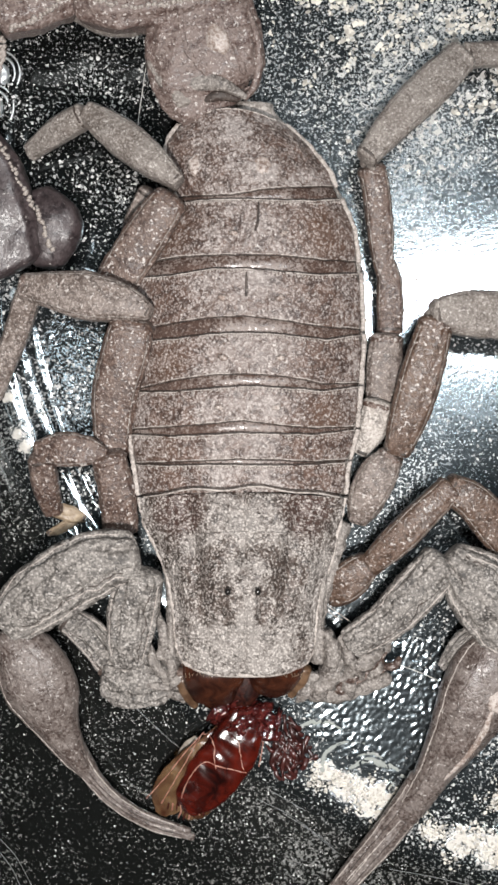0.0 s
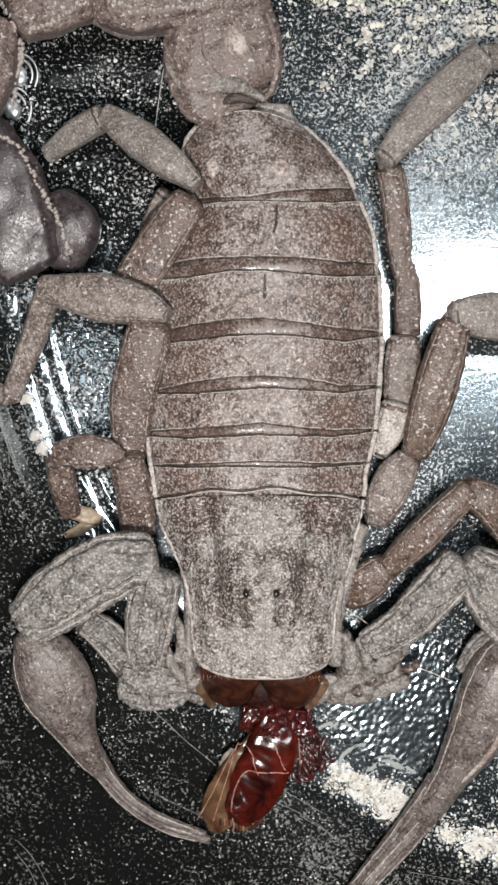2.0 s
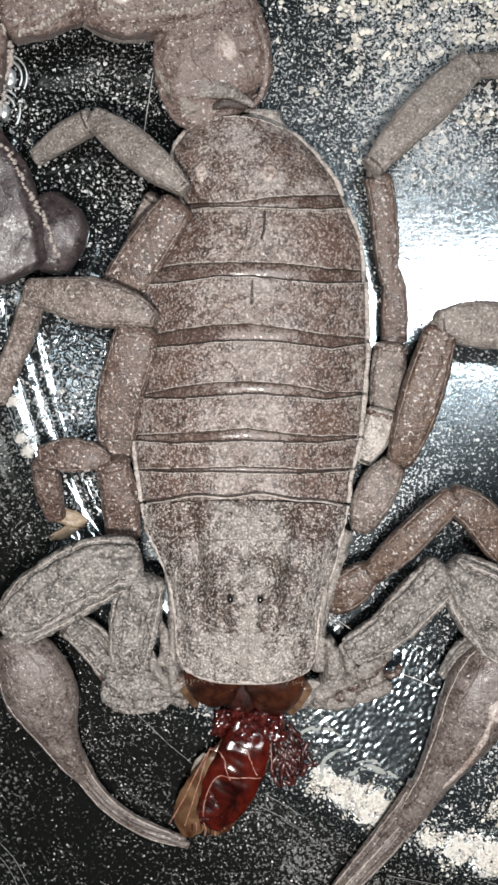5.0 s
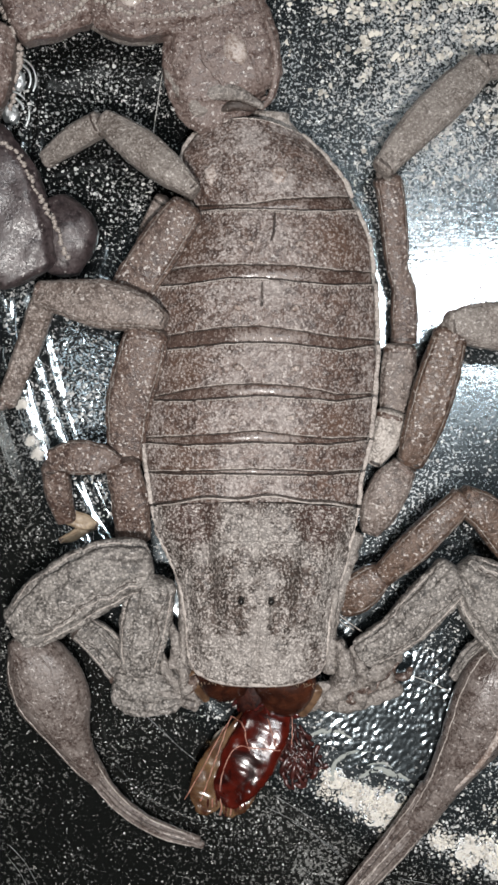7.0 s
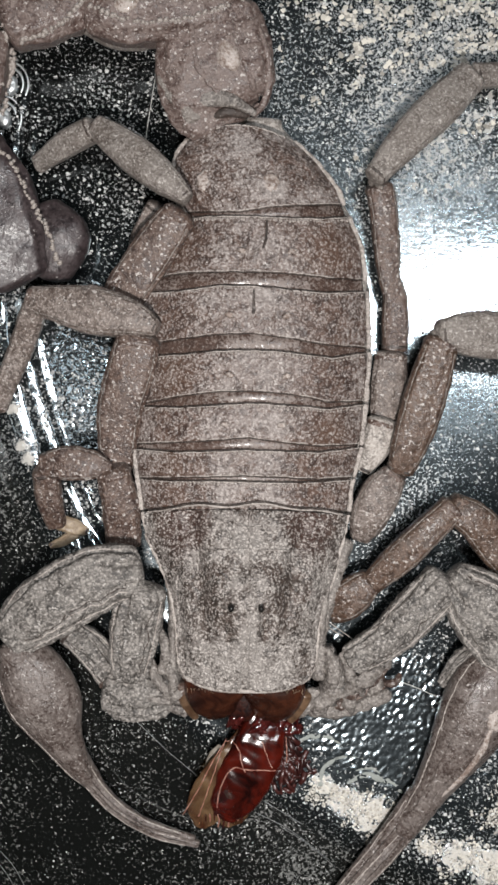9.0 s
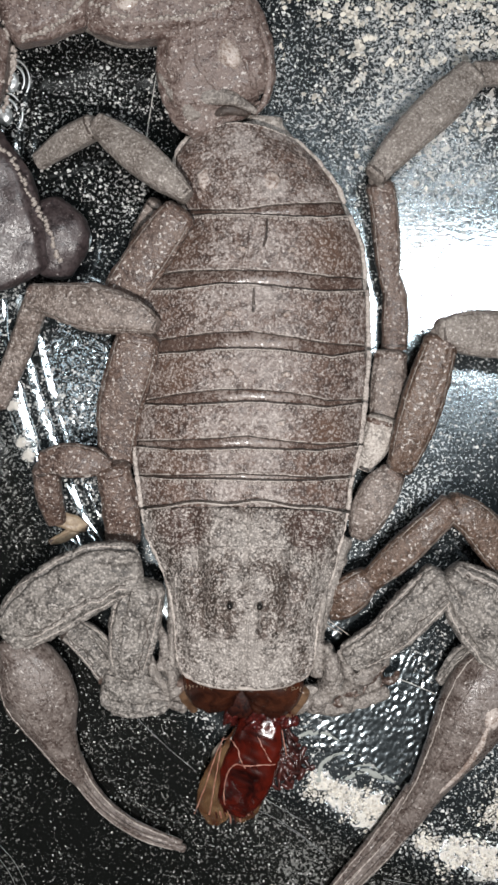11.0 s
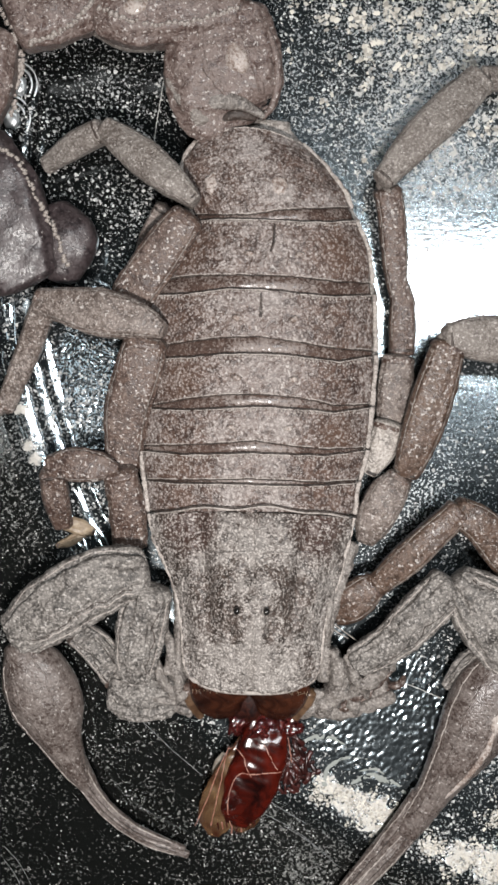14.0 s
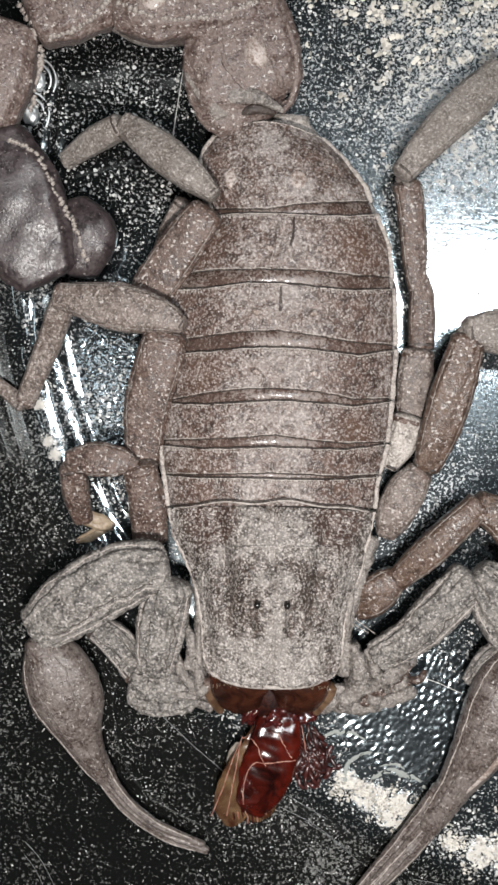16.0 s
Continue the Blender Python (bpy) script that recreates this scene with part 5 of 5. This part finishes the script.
KEELS = [[(-21.23, 23.77, 6.6), (-19.38, 23.1, 6.7), (-18.23, 21.12, 6.6), (-17.11, 18.92, 6.2), (-16.47, 17.64, 5.8), (-15.6, 15.33, 5)],
    [(-20.9, 34.36, 5.4), (-19.63, 32.08, 5.4), (-19.26, 30.47, 5.4), (-19.49, 29.15, 5.2), (-19.96, 26.67, 5)],
    [(-18.37, 31.48, 5.2), (-16.1, 32.2, 5.2), (-14.71, 33.38, 5.2), (-13.58, 34.89, 5.2)],
    [(-13.11, 34.02, 5), (-11.17, 33.2, 5), (-8.16, 32.9, 5), (-5.57, 33.44, 5.6), (-3.03, 34.5, 5.6)]]
tail_root(tail())

# ---- jaws and prey ----

def jaw(rows, hook, label, pivot):
    root = new("jaw")
    root.parent = scorpion
    tagged(root, label)
    part("base", tube(rows, n=20, power=2.2, rough=0.03), M_JAW, root)
    part("fang", tube(hook, n=12), M_AMBER, root, "amber side fang")
    settle(root, pivot)
    return root


jaw_a = jaw([(-3.14, -15.62, 5, 2.4, 1.2), (-3.23, -16.7, 4.9, 2.4, 1.2), (-3.12, -17.73, 4.4, 2.07, 1), (-2.87, -18.52, 3.9, 1.43, 0.8)], [(-5.71, -17.04, 4.2, 0.56, 0.6), (-5.3, -18.19, 3.8, 0.56, 0.6), (-4.77, -19.26, 3.2, 0.31, 0.4)], "shiny dark brown jaw", (-2.97, -16.9, 5))
jaw_b = jaw([(1.13, -15.61, 5, 2.4, 1.2), (1.22, -16.7, 4.9, 2.4, 1.2), (1.1, -17.73, 4.4, 2.07, 1), (0.84, -18.51, 3.9, 1.43, 0.8)], [(3.68, -17.03, 4.2, 0.56, 0.6), (3.27, -18.09, 3.8, 0.61, 0.6), (2.64, -19.24, 3.2, 0.31, 0.4)], "shiny dark brown jaw", (1, -16.89, 5))


part("mouth", blob(bmesh.new(), (-0.98, -17.6, 3.5), (1.5, 2.1, 0.8), 0, 3.0, 0.2), M_MOUTH, scorpion, "dark mouth between the jaws")


def prey():
    root = thing("prey", "chewed wet red insect with torn amber wing held in jaws", "insect prey")
    bm = tube(PREY_BODY, n=40, steps=14, power=3.2, rough=0.05, freq=0.7, wrinkle=0.06, grooves=((70, 0.12), (110, 0.12)))
    trees = [BVHTree.FromBMesh(bm)]
    part("body", bm, M_RED, root, "glossy dark red insect body")
    rnd = random.Random(11)
    for k in range(34):
        a = rnd.uniform(0, 6.28)
        r = rnd.uniform(0, 1.0) ** 0.6
        at = (PREY_TOP[0] + 2.7 * r * math.cos(a), PREY_TOP[1] + 1.6 * r * math.sin(a), PREY_TOP[2] + rnd.uniform(-1.0, 0.7) - r * 0.5)
        part("chewed_lump", blob(bmesh.new(), at, (rnd.uniform(0.3, 1.0), rnd.uniform(0.2, 0.6), rnd.uniform(0.2, 0.5)), rnd.uniform(0, 180), k, 0.8, 1.0, 3), M_MUSH, root)
    bm = tube(PREY_WING, n=24, steps=12, power=2.0, rough=0.08, freq=1.0, wrinkle=0.06, grooves=((70, 0.08), (100, 0.08)))
    trees.append(BVHTree.FromBMesh(bm))
    part("wing", bm, M_WING, root, "torn amber wing")
    part("wing", tube(PREY_UNDER, n=20, steps=10, power=2.0, rough=0.12, freq=1.2, wrinkle=0.05), M_WING, root, "torn amber wing tip")
    part("wing", tube(PREY_FLAP, n=16, steps=8, power=2.0, rough=0.15, freq=1.4), M_FLAP, root, "pale torn wing flap")
    for pts in PREY_VEINS:
        line = laid(pts, trees, 0.02)
        part("vein", tube([(*q, 0.04, 0.04) for q in line], n=6, steps=2, rough=0.9, freq=3.0), M_VEIN, root)
    for k in range(9):
        x, y, z = PREY_END
        a = (k - 4) * 0.42
        part("frayed_tip", wire([(x + (k - 4) * 0.32, y + 0.5, z + 0.3), (x + (k - 4) * 0.36 + 0.1, y - 0.1, z), (x + (k - 4) * 0.4, y - 0.5 - 0.3 * math.cos(a * 2), z - 0.4)], 0.07), M_VEIN if k % 2 else M_MUSH, root)
    settle(root, PREY_PIVOT)
    return root


PREY_PIVOT = (-1.05, -21.22, 2.5)
PREY_TOP = (-0.61, -20.72, 3.4)
PREY_END = (-4.25, -28.63, 2.2)
PREY_BODY = [(-0.45, -20.6, 2.9, 1.55, 0.9), (-1.0, -22.4, 3.1, 1.95, 1.0), (-1.8, -24.2, 3.0, 2.12, 1.0), (-2.75, -25.9, 2.8, 2.05, 0.95), (-3.6, -27.3, 2.5, 1.6, 0.8), (-4.1, -28.2, 2.2, 1.05, 0.5)]
PREY_WING = [(-2.5, -21.7, 3.2, 0.3, 0.14), (-3.1, -22.9, 3.3, 0.7, 0.16), (-3.9, -24.4, 3.2, 1.25, 0.18), (-4.7, -26.0, 2.9, 1.65, 0.18), (-5.4, -27.5, 2.5, 1.6, 0.16), (-5.8, -28.5, 2.2, 1.15, 0.12), (-6.0, -29.0, 2.1, 0.6, 0.1)]
PREY_UNDER = [(-2.0, -25.0, 1.9, 1.2, 0.14), (-3.0, -27.0, 1.8, 1.5, 0.14), (-3.7, -28.6, 1.6, 1.15, 0.12), (-4.0, -29.3, 1.4, 0.5, 0.1)]
PREY_FLAP = [(-4.16, -22.87, 2.4, 0.22, 0.1), (-4.7, -23.54, 2.2, 0.35, 0.12), (-5.06, -24.31, 1.9, 0.31, 0.1), (-5.25, -24.92, 1.6, 0.18, 0.1)]
PREY_VEINS = [[(-3.71, -22.05, 4.1), (-2.88, -22.53, 4.6), (-2.58, -23.56, 4.6), (-2.28, -24.61, 4.5)], [(-4.64, -27.55, 3.4), (-4.27, -25.87, 4), (-3.31, -24.38, 4.4), (-1.68, -24.48, 4.5), (0.05, -24.65, 4)], [(-0.82, -22.21, 4.5), (-0.56, -23.36, 4.5), (-0.13, -24.34, 4.2)], [(-3.6, -22.05, 3.7), (-4.64, -23.59, 3.6), (-6.05, -26.11, 3.1), (-7.33, -28.11, 2.2)], [(-3.81, -22.35, 3.9), (-4.5, -24.17, 3.9), (-5.39, -26.49, 3.3), (-6.08, -28.24, 2.5)], [(1, -22.15, 3.6), (1.04, -23.14, 3.6), (0.92, -24.24, 3.2)]]
prey_ob = prey()

# ---- floor clutter ----

def flecks(name, count, place, size, material, label, category, flat=0.4, seed=1):
    """Many small irregular crumbs in one mesh."""
    rnd = random.Random(seed)
    verts, faces = [], []
    for _ in range(count):
        spot = place(rnd)
        if spot is None:
            continue
        x, y = spot
        s = size(rnd, x, y)
        n, a0 = rnd.choice((4, 5, 6)), rnd.uniform(0, 6.28)
        ax, lean = rnd.uniform(0.45, 1.0), rnd.uniform(0, 3.14)
        base = len(verts)
        verts.append((x * MM, y * MM, s * flat * MM))
        for k in range(n):
            a = a0 + 6.2832 * k / n
            r = s * rnd.uniform(0.6, 1.1)
            px_, py_ = r * math.cos(a), r * ax * math.sin(a)
            verts.append(((x + px_ * math.cos(lean) - py_ * math.sin(lean)) * MM, (y + px_ * math.sin(lean) + py_ * math.cos(lean)) * MM, 0.004 * MM))
        faces += [(base, base + 1 + k, base + 1 + (k + 1) % n) for k in range(n)]
    pts = np.array(verts)
    pts[:, 2] += floor_height(pts[:, 0] / MM, pts[:, 1] / MM) * MM
    me = bpy.data.meshes.new(name)
    me.from_pydata(pts, [], faces)
    me.materials.append(material)
    return tagged(new(name, me), label, category, kind="stuff")


def dust_place(rnd):
    x, y = rnd.uniform(-23, 24), rnd.uniform(-38, 38)
    d = (0.40 if x + 0.3 * y < -14 else 0.25 if (x < -3 and y > 8) else 0.58 if (x < 6 and y < -15) else 0.45) + 0.55 * noise.noise(Vector((x * 0.22, y * 0.22, 4.0)))
    if math.hypot(x - HAMMERED[0], y - HAMMERED[1]) < rnd.uniform(3.0, 7.5):
        return None
    if x > 6 and y > -14:
        d *= 0.32 if y < 22 else 0.5
    r = math.hypot(x - TRAY_X, y - TRAY_Y)
    d *= 1.0 if r < 55 else 0.75 if r < 64 else 0.22
    if rnd.random() > d:
        return None
    return x, y


flecks("dust", 105000, dust_place, lambda r, x, y: 0.022 + 0.09 * r.random() ** 4 if math.hypot(x - TRAY_X, y - TRAY_Y) > 55.5 else 0.03 + (0.13 if x < 8 and y < -5 else 0.17) * r.random() ** 2.6, M_DUST, "scattered pale dust specks on metal", "dust", seed=2)


def crust(x, y):
    """How thickly crumbs lie at a place: crusts before the claws and at the rear of the tray."""
    d = -1.0
    for cx, cy, rx, ry, turn in CRUSTS:
        a = radians(turn)
        u, v = (x - cx) * math.cos(a) + (y - cy) * math.sin(a), (y - cy) * math.cos(a) - (x - cx) * math.sin(a)
        d = max(d, 1.15 - math.hypot(u / rx, v / ry))
    return d + 0.8 * noise.noise(Vector((x * 0.55, y * 0.55, 9.0))) + 0.35 * noise.noise(Vector((x * 1.7, y * 1.7, 2.0)))


CRUSTS = [(9.2, -27.6, 5.4, 1.9, -27), (6.0, -25.9, 1.9, 1.5, 0), (18.2, -31.6, 5.2, 1.8, -14), (14.2, -30.2, 2.0, 1.0, -20), (14.0, 33.5, 7.0, 2.6, -8), (13.2, 29.0, 4.2, 1.3, 48), (6.0, 33.6, 2.6, 1.6, 0), (21.0, 35.0, 6.0, 4.0, 0), (19.5, 27.0, 2.6, 1.8, 30), (20.0, -27.5, 2.4, 2.2, 0)]


def cream_place(rnd):
    x, y = rnd.uniform(1, 24), rnd.choice((rnd.uniform(22, 38), rnd.uniform(-36, -22)))
    if y > 0:
        d = 0.02 * (x - 6) + 0.9 * noise.noise(Vector((x * 0.6, y * 0.6, 9.0))) + 0.55 * noise.noise(Vector((x * 1.6, y * 1.6, 2.0))) + 0.06 * (y - 30)
        return (x, y) if rnd.random() < 0.4 * d - 0.12 else None
    return (x, y) if rnd.random() < 0.6 * crust(x, y) - 0.1 else None


flecks("crumbs", 70000, cream_place, lambda r, x, y: (0.10 if y > 0 else 0.06) + (0.24 if y > 0 else 0.15) * r.random() ** 2, M_CREAM, "cream dried crust crumbs stuck to metal", "crumbs", flat=0.2, seed=3)


def clots():
    """Dark red shreds beside the prey, too many to count."""
    rnd = random.Random(8)
    bm = bmesh.new()
    for k in range(170):
        x, y, a = rnd.gauss(2.5, 0.6), rnd.gauss(-23.6, 0.8), rnd.gauss(1.9, 0.7)
        long, z = rnd.uniform(0.25, 0.8), rnd.uniform(0.08, 0.5)
        pts = [(x - long * math.cos(a), y - long * math.sin(a), z * 0.4), (x + rnd.uniform(-.15, .15), y + rnd.uniform(-.15, .15), z), (x + long * math.cos(a), y + long * math.sin(a), z * 0.5)]
        tube([(*p, rnd.uniform(0.08, 0.24), 0.09) for p in pts], bm, n=6, steps=3, rough=0.4, freq=3.0, seed=k)
    tagged(part("shreds", bm, M_CLOT), "dark red shreds beside the prey", "blood shreds", kind="stuff")


clots()


def scratch(points, width=0.05):
    return part("scratch", wire(points, width), M_SCRATCH, bpy.data.objects["floor"])


for pts in (
    [(0.03, -27.63, 0), (2.95, -29.1, 0), (6.09, -31.43, 0)], [(2.05, -28.75, 0), (4.07, -30, 0), (6.54, -31.96, 0)], [(0.7, -26.73, 0), (3.85, -28.56, 0)],
    [(10.58, -33.2, 0), (13.72, -33.73, 0), (16.85, -34.44, 0)], [(-10.32, -19.8, 0), (-6.94, -22.94, 0)],
    [(-6.94, -22.94, 0), (-4.6, -24.82, 0)], [(-20.42, -30.87, 0), (-19.07, -32.39, 0), (-17.62, -35.08, 0)], [(-20.42, -31.95, 0), (-19.43, -33.29, 0), (-18.61, -35.08, 0)], [(4.74, -22.02, 0), (5.64, -21.57, 0), (6.54, -22.01, 0)],
    [(4.38, -24.48, 0), (5.19, -23, 0), (7.08, -22.37, 0)], [(6.54, -24.48, 0), (8.33, -23.58, 0), (9.77, -24.02, 0)],
):
    scratch(pts, 0.022)


def smear(points, width):
    """A pale dried streak on the tray."""
    return part("smear", tube([(*p, 0.01, w, 0.03) for p, w in zip(points, width)], n=10, steps=8, rough=0.5, freq=2.2), M_SMEAR, bpy.data.objects["floor"], "pale dried streak")


smear([(3.3, -21.9), (4.6, -21.5), (5.9, -21.6), (6.9, -22.2)], (0.08, 0.2, 0.16, 0.06))
smear([(5.2, -25.4), (5.5, -24.0), (6.8, -23.2), (8.6, -23.2)], (0.2, 0.16, 0.14, 0.06))
smear([(7.4, -25.2), (8.8, -24.6), (10.4, -25.0), (11.8, -25.9)], (0.1, 0.24, 0.3, 0.1))
smear([(8.0, -24.2), (9.2, -24.0), (10.0, -24.4)], (0.05, 0.12, 0.05))


def knob(at, turn):
    """An embossed knob on the ring of ridges, lamp shine in its colour, with two raised arcs beside it."""
    root = thing("embossed_knob", "embossed knob with raised arcs on the tray's ring, lamp shine in its colour", "embossed knob", "knobs on the tray ring")
    x, y = at
    part("dome", blob(bmesh.new(), (x, y, 0.0), (0.75, 0.95, 0.42), turn, x, 0.35, 1.3), M_KNOB, root)
    for r, wide in ((1.15, 0.11), (1.55, 0.08)):
        pts = [(x + r * math.cos(a), y + 1.15 * r * math.sin(a), 0.04) for a in np.linspace(radians(turn - 55), radians(turn + 60), 12)]
        part("arc", wire(pts, wide, steps=2), M_KNOB, root)


knob((-20.5, 30.2), 25)
knob((-21.0, 27.5), 25)

fringe = new("bristle_fringe")
fringe.parent = scorpion
rnd = random.Random(21)
for k in range(34):
    x, y, z = (-0.95, -16.53, 6.6)
    x += (k - 16.5) * 0.26 + rnd.uniform(-.08, .08)
    d = rnd.uniform(0.2, 0.5)
    part("bristle", wire([(x, y, z), (x + rnd.uniform(-.1, .1), y - 0.5 * d, z - 0.1), (x + rnd.uniform(-.2, .2), y - d, z - 0.5)], 0.016, n=5, steps=2), M_TAN, fringe)
bristle = new("bristle_tuft")
bristle.parent = scorpion
for pts in ([(4.65, -11.17, 4.6), (5.84, -12.07, 4.2), (7.35, -13.18, 3.6)], [(4.78, -11.6, 4.6), (5.62, -12.33, 4.2), (6.55, -12.9, 3.8)]):
    part("bristle", wire(pts, 0.04), M_RIM, bristle)
tagged(part("thread", wire([(10.97, -16.81, 0.5), (12.52, -17.32, 0.6), (14.47, -18.16, 0.4)], 0.03), M_THREAD), "thin pale silk thread beside the claw", "thread")
tagged(part("thread", wire([(-9.53, 25.5, 0.4), (-9.29, 27.33, 0.6), (-8.69, 31.66, 0.4)], 0.03), M_THREAD), "thin pale silk thread on the tray", "thread")


def motions():
    walk(prey_ob, [
        (0, pose(-0.00141, -0.02107, 0.0025, 0, 0, -8.0)),
        (0.5, pose(-0.00140, -0.02127, 0.0025, 0, 0, -8.7)),
        (1, pose(-0.00134, -0.02119, 0.0025, 0, 0, -0.5)),
        (1.5, pose(-0.00105, -0.02122, 0.0025, 0, 0, -0.0)),
        (2, pose(-0.00025, -0.02113, 0.0025, 0, 0, 4.6)),
        (2.5, pose(-0.00121, -0.02097, 0.0025, 0, 0, -4.4)),
        (3, pose(-0.00151, -0.02120, 0.0025, 0, 0, -4.4)),
        (3.5, pose(-0.00100, -0.02117, 0.0025, 0, 0, -0.0)),
        (6, pose(-0.00108, -0.02124, 0.0025, 0, 0, 5.1)),
        (6.5, pose(-0.00106, -0.02094, 0.0025, 0, 0, 0.9)),
        (7, pose(-0.00022, -0.01906, 0.0025, -14, 0, 1.6)),
        (7.5, pose(-0.00025, -0.02044, 0.0025, -6, 0, -18.5)),
        (8, pose(-0.00062, -0.02033, 0.0025, 0, 8, -14.3)),
        (8.5, pose(-0.00082, -0.02004, 0.0025, 0, -14, 10.4)),
        (9, pose(0.00016, -0.01998, 0.0025, 0, 0, 3.8)),
        (11.5, pose(-0.00000, -0.01988, 0.0025, 0, -10, 12.7)),
        (12, pose(-0.00008, -0.02005, 0.0025, 0, 0, 13.3)),
        (12.5, pose(-0.00005, -0.02017, 0.0025, 0, 0, 13.4)),
        (13, pose(0.00027, -0.02010, 0.0025, 0, 6, 14.5)),
        (13.5, pose(-0.00006, -0.01994, 0.0025, 0, 0, 11.3)),
        (14, pose(-0.00012, -0.02023, 0.0025, 0, 0, 10.6)),
        (14.5, pose(-0.00016, -0.02034, 0.0025, 0, 0, 11.7)),
        (15, pose(0.00000, -0.02022, 0.0025, 0, 6, 14.8)),
        (15.5, pose(-0.00013, -0.02054, 0.0025, 0, 5, 14.1)),
        (16, pose(-0.00068, -0.01977, 0.0025, 0, 0, 12.0)),
    ])
    walk(hand_a, [
        (0, pose(-0.01855, -0.01409, 0.0048, 0, 0, 0.00)),
        (0.5, pose(-0.01855, -0.01409, 0.0048, 0, 0, -0.80)),
        (1, pose(-0.01855, -0.01409, 0.0048, 0, 0, -1.29)),
        (1.5, pose(-0.01855, -0.01409, 0.0048, 0, 0, -1.25)),
        (2, pose(-0.01855, -0.01409, 0.0048, 0, 0, -0.44)),
        (2.5, pose(-0.01855, -0.01409, 0.0048, 0, 0, -0.29)),
        (3, pose(-0.01855, -0.01409, 0.0048, 0, 0, -0.67)),
        (3.5, pose(-0.01855, -0.01409, 0.0048, 0, 0, -1.15)),
        (6, pose(-0.01855, -0.01409, 0.0048, 0, 0, -0.99)),
        (6.5, pose(-0.01855, -0.01409, 0.0048, 0, 0, -0.36)),
        (7, pose(-0.01855, -0.01409, 0.0048, 0, 0, -0.06)),
        (7.5, pose(-0.01855, -0.01409, 0.0048, 0, 0, 0.71)),
        (8, pose(-0.01855, -0.01409, 0.0048, 0, 0, 1.19)),
        (8.5, pose(-0.01855, -0.01409, 0.0048, 0, 0, 0.88)),
        (9, pose(-0.01855, -0.01409, 0.0048, 0, 0, 1.81)),
        (11.5, pose(-0.01855, -0.01409, 0.0048, 0, 0, -1.87)),
        (12, pose(-0.01855, -0.01409, 0.0048, 0, 0, -1.52)),
        (12.5, pose(-0.01855, -0.01409, 0.0048, 0, 0, -1.68)),
        (13, pose(-0.01855, -0.01409, 0.0048, 0, 0, -2.07)),
        (13.5, pose(-0.01855, -0.01409, 0.0048, 0, 0, -1.98)),
        (14, pose(-0.01855, -0.01409, 0.0048, 0, 0, -2.23)),
        (14.5, pose(-0.01855, -0.01409, 0.0048, 0, 0, -2.27)),
        (15, pose(-0.01855, -0.01409, 0.0048, 0, 0, -2.45)),
        (15.5, pose(-0.01855, -0.01409, 0.0048, 0, 0, -2.69)),
        (16, pose(-0.01855, -0.01409, 0.0048, 0, 0, -2.54)),
    ])
    walk(jaw_a, [
        (0, pose(-0.00297, -0.01719, 0.005)),
        (0.5, pose(-0.00297, -0.01698, 0.005)),
        (1, pose(-0.00297, -0.01690, 0.005)),
        (1.5, pose(-0.00297, -0.01682, 0.005)),
        (2, pose(-0.00297, -0.01698, 0.005)),
        (2.5, pose(-0.00297, -0.01707, 0.005)),
        (3, pose(-0.00297, -0.01698, 0.005)),
        (3.5, pose(-0.00297, -0.01673, 0.005)),
        (6, pose(-0.00297, -0.01656, 0.005)),
        (6.5, pose(-0.00297, -0.01589, 0.005)),
        (7, pose(-0.00297, -0.01606, 0.005)),
        (7.5, pose(-0.00297, -0.01690, 0.005)),
        (8, pose(-0.00297, -0.01732, 0.005)),
        (8.5, pose(-0.00297, -0.01707, 0.005)),
        (9, pose(-0.00297, -0.01698, 0.005)),
        (11.5, pose(-0.00297, -0.01673, 0.005)),
        (12, pose(-0.00297, -0.01682, 0.005)),
        (12.5, pose(-0.00297, -0.01690, 0.005)),
        (13, pose(-0.00297, -0.01673, 0.005)),
        (13.5, pose(-0.00297, -0.01690, 0.005)),
        (14, pose(-0.00297, -0.01690, 0.005)),
        (14.5, pose(-0.00297, -0.01690, 0.005)),
        (15, pose(-0.00297, -0.01673, 0.005)),
        (15.5, pose(-0.00297, -0.01690, 0.005)),
        (16, pose(-0.00297, -0.01690, 0.005)),
    ])
    walk(jaw_b, [
        (0, pose(0.00100, -0.01639, 0.005)),
        (0.5, pose(0.00100, -0.01698, 0.005)),
        (1, pose(0.00100, -0.01689, 0.005)),
        (1.5, pose(0.00100, -0.01698, 0.005)),
        (2, pose(0.00100, -0.01714, 0.005)),
        (2.5, pose(0.00100, -0.01706, 0.005)),
        (3, pose(0.00100, -0.01698, 0.005)),
        (3.5, pose(0.00100, -0.01706, 0.005)),
        (6, pose(0.00100, -0.01731, 0.005)),
        (6.5, pose(0.00100, -0.01748, 0.005)),
        (7, pose(0.00100, -0.01714, 0.005)),
        (7.5, pose(0.00100, -0.01731, 0.005)),
        (8, pose(0.00100, -0.01630, 0.005)),
        (8.5, pose(0.00100, -0.01714, 0.005)),
        (9, pose(0.00100, -0.01714, 0.005)),
        (11.5, pose(0.00100, -0.01698, 0.005)),
        (12, pose(0.00100, -0.01689, 0.005)),
        (12.5, pose(0.00100, -0.01689, 0.005)),
        (13, pose(0.00100, -0.01664, 0.005)),
        (13.5, pose(0.00100, -0.01689, 0.005)),
        (14, pose(0.00100, -0.01689, 0.005)),
        (14.5, pose(0.00100, -0.01689, 0.005)),
        (15, pose(0.00100, -0.01656, 0.005)),
        (15.5, pose(0.00100, -0.01681, 0.005)),
        (16, pose(0.00100, -0.01689, 0.005)),
    ])



motions()
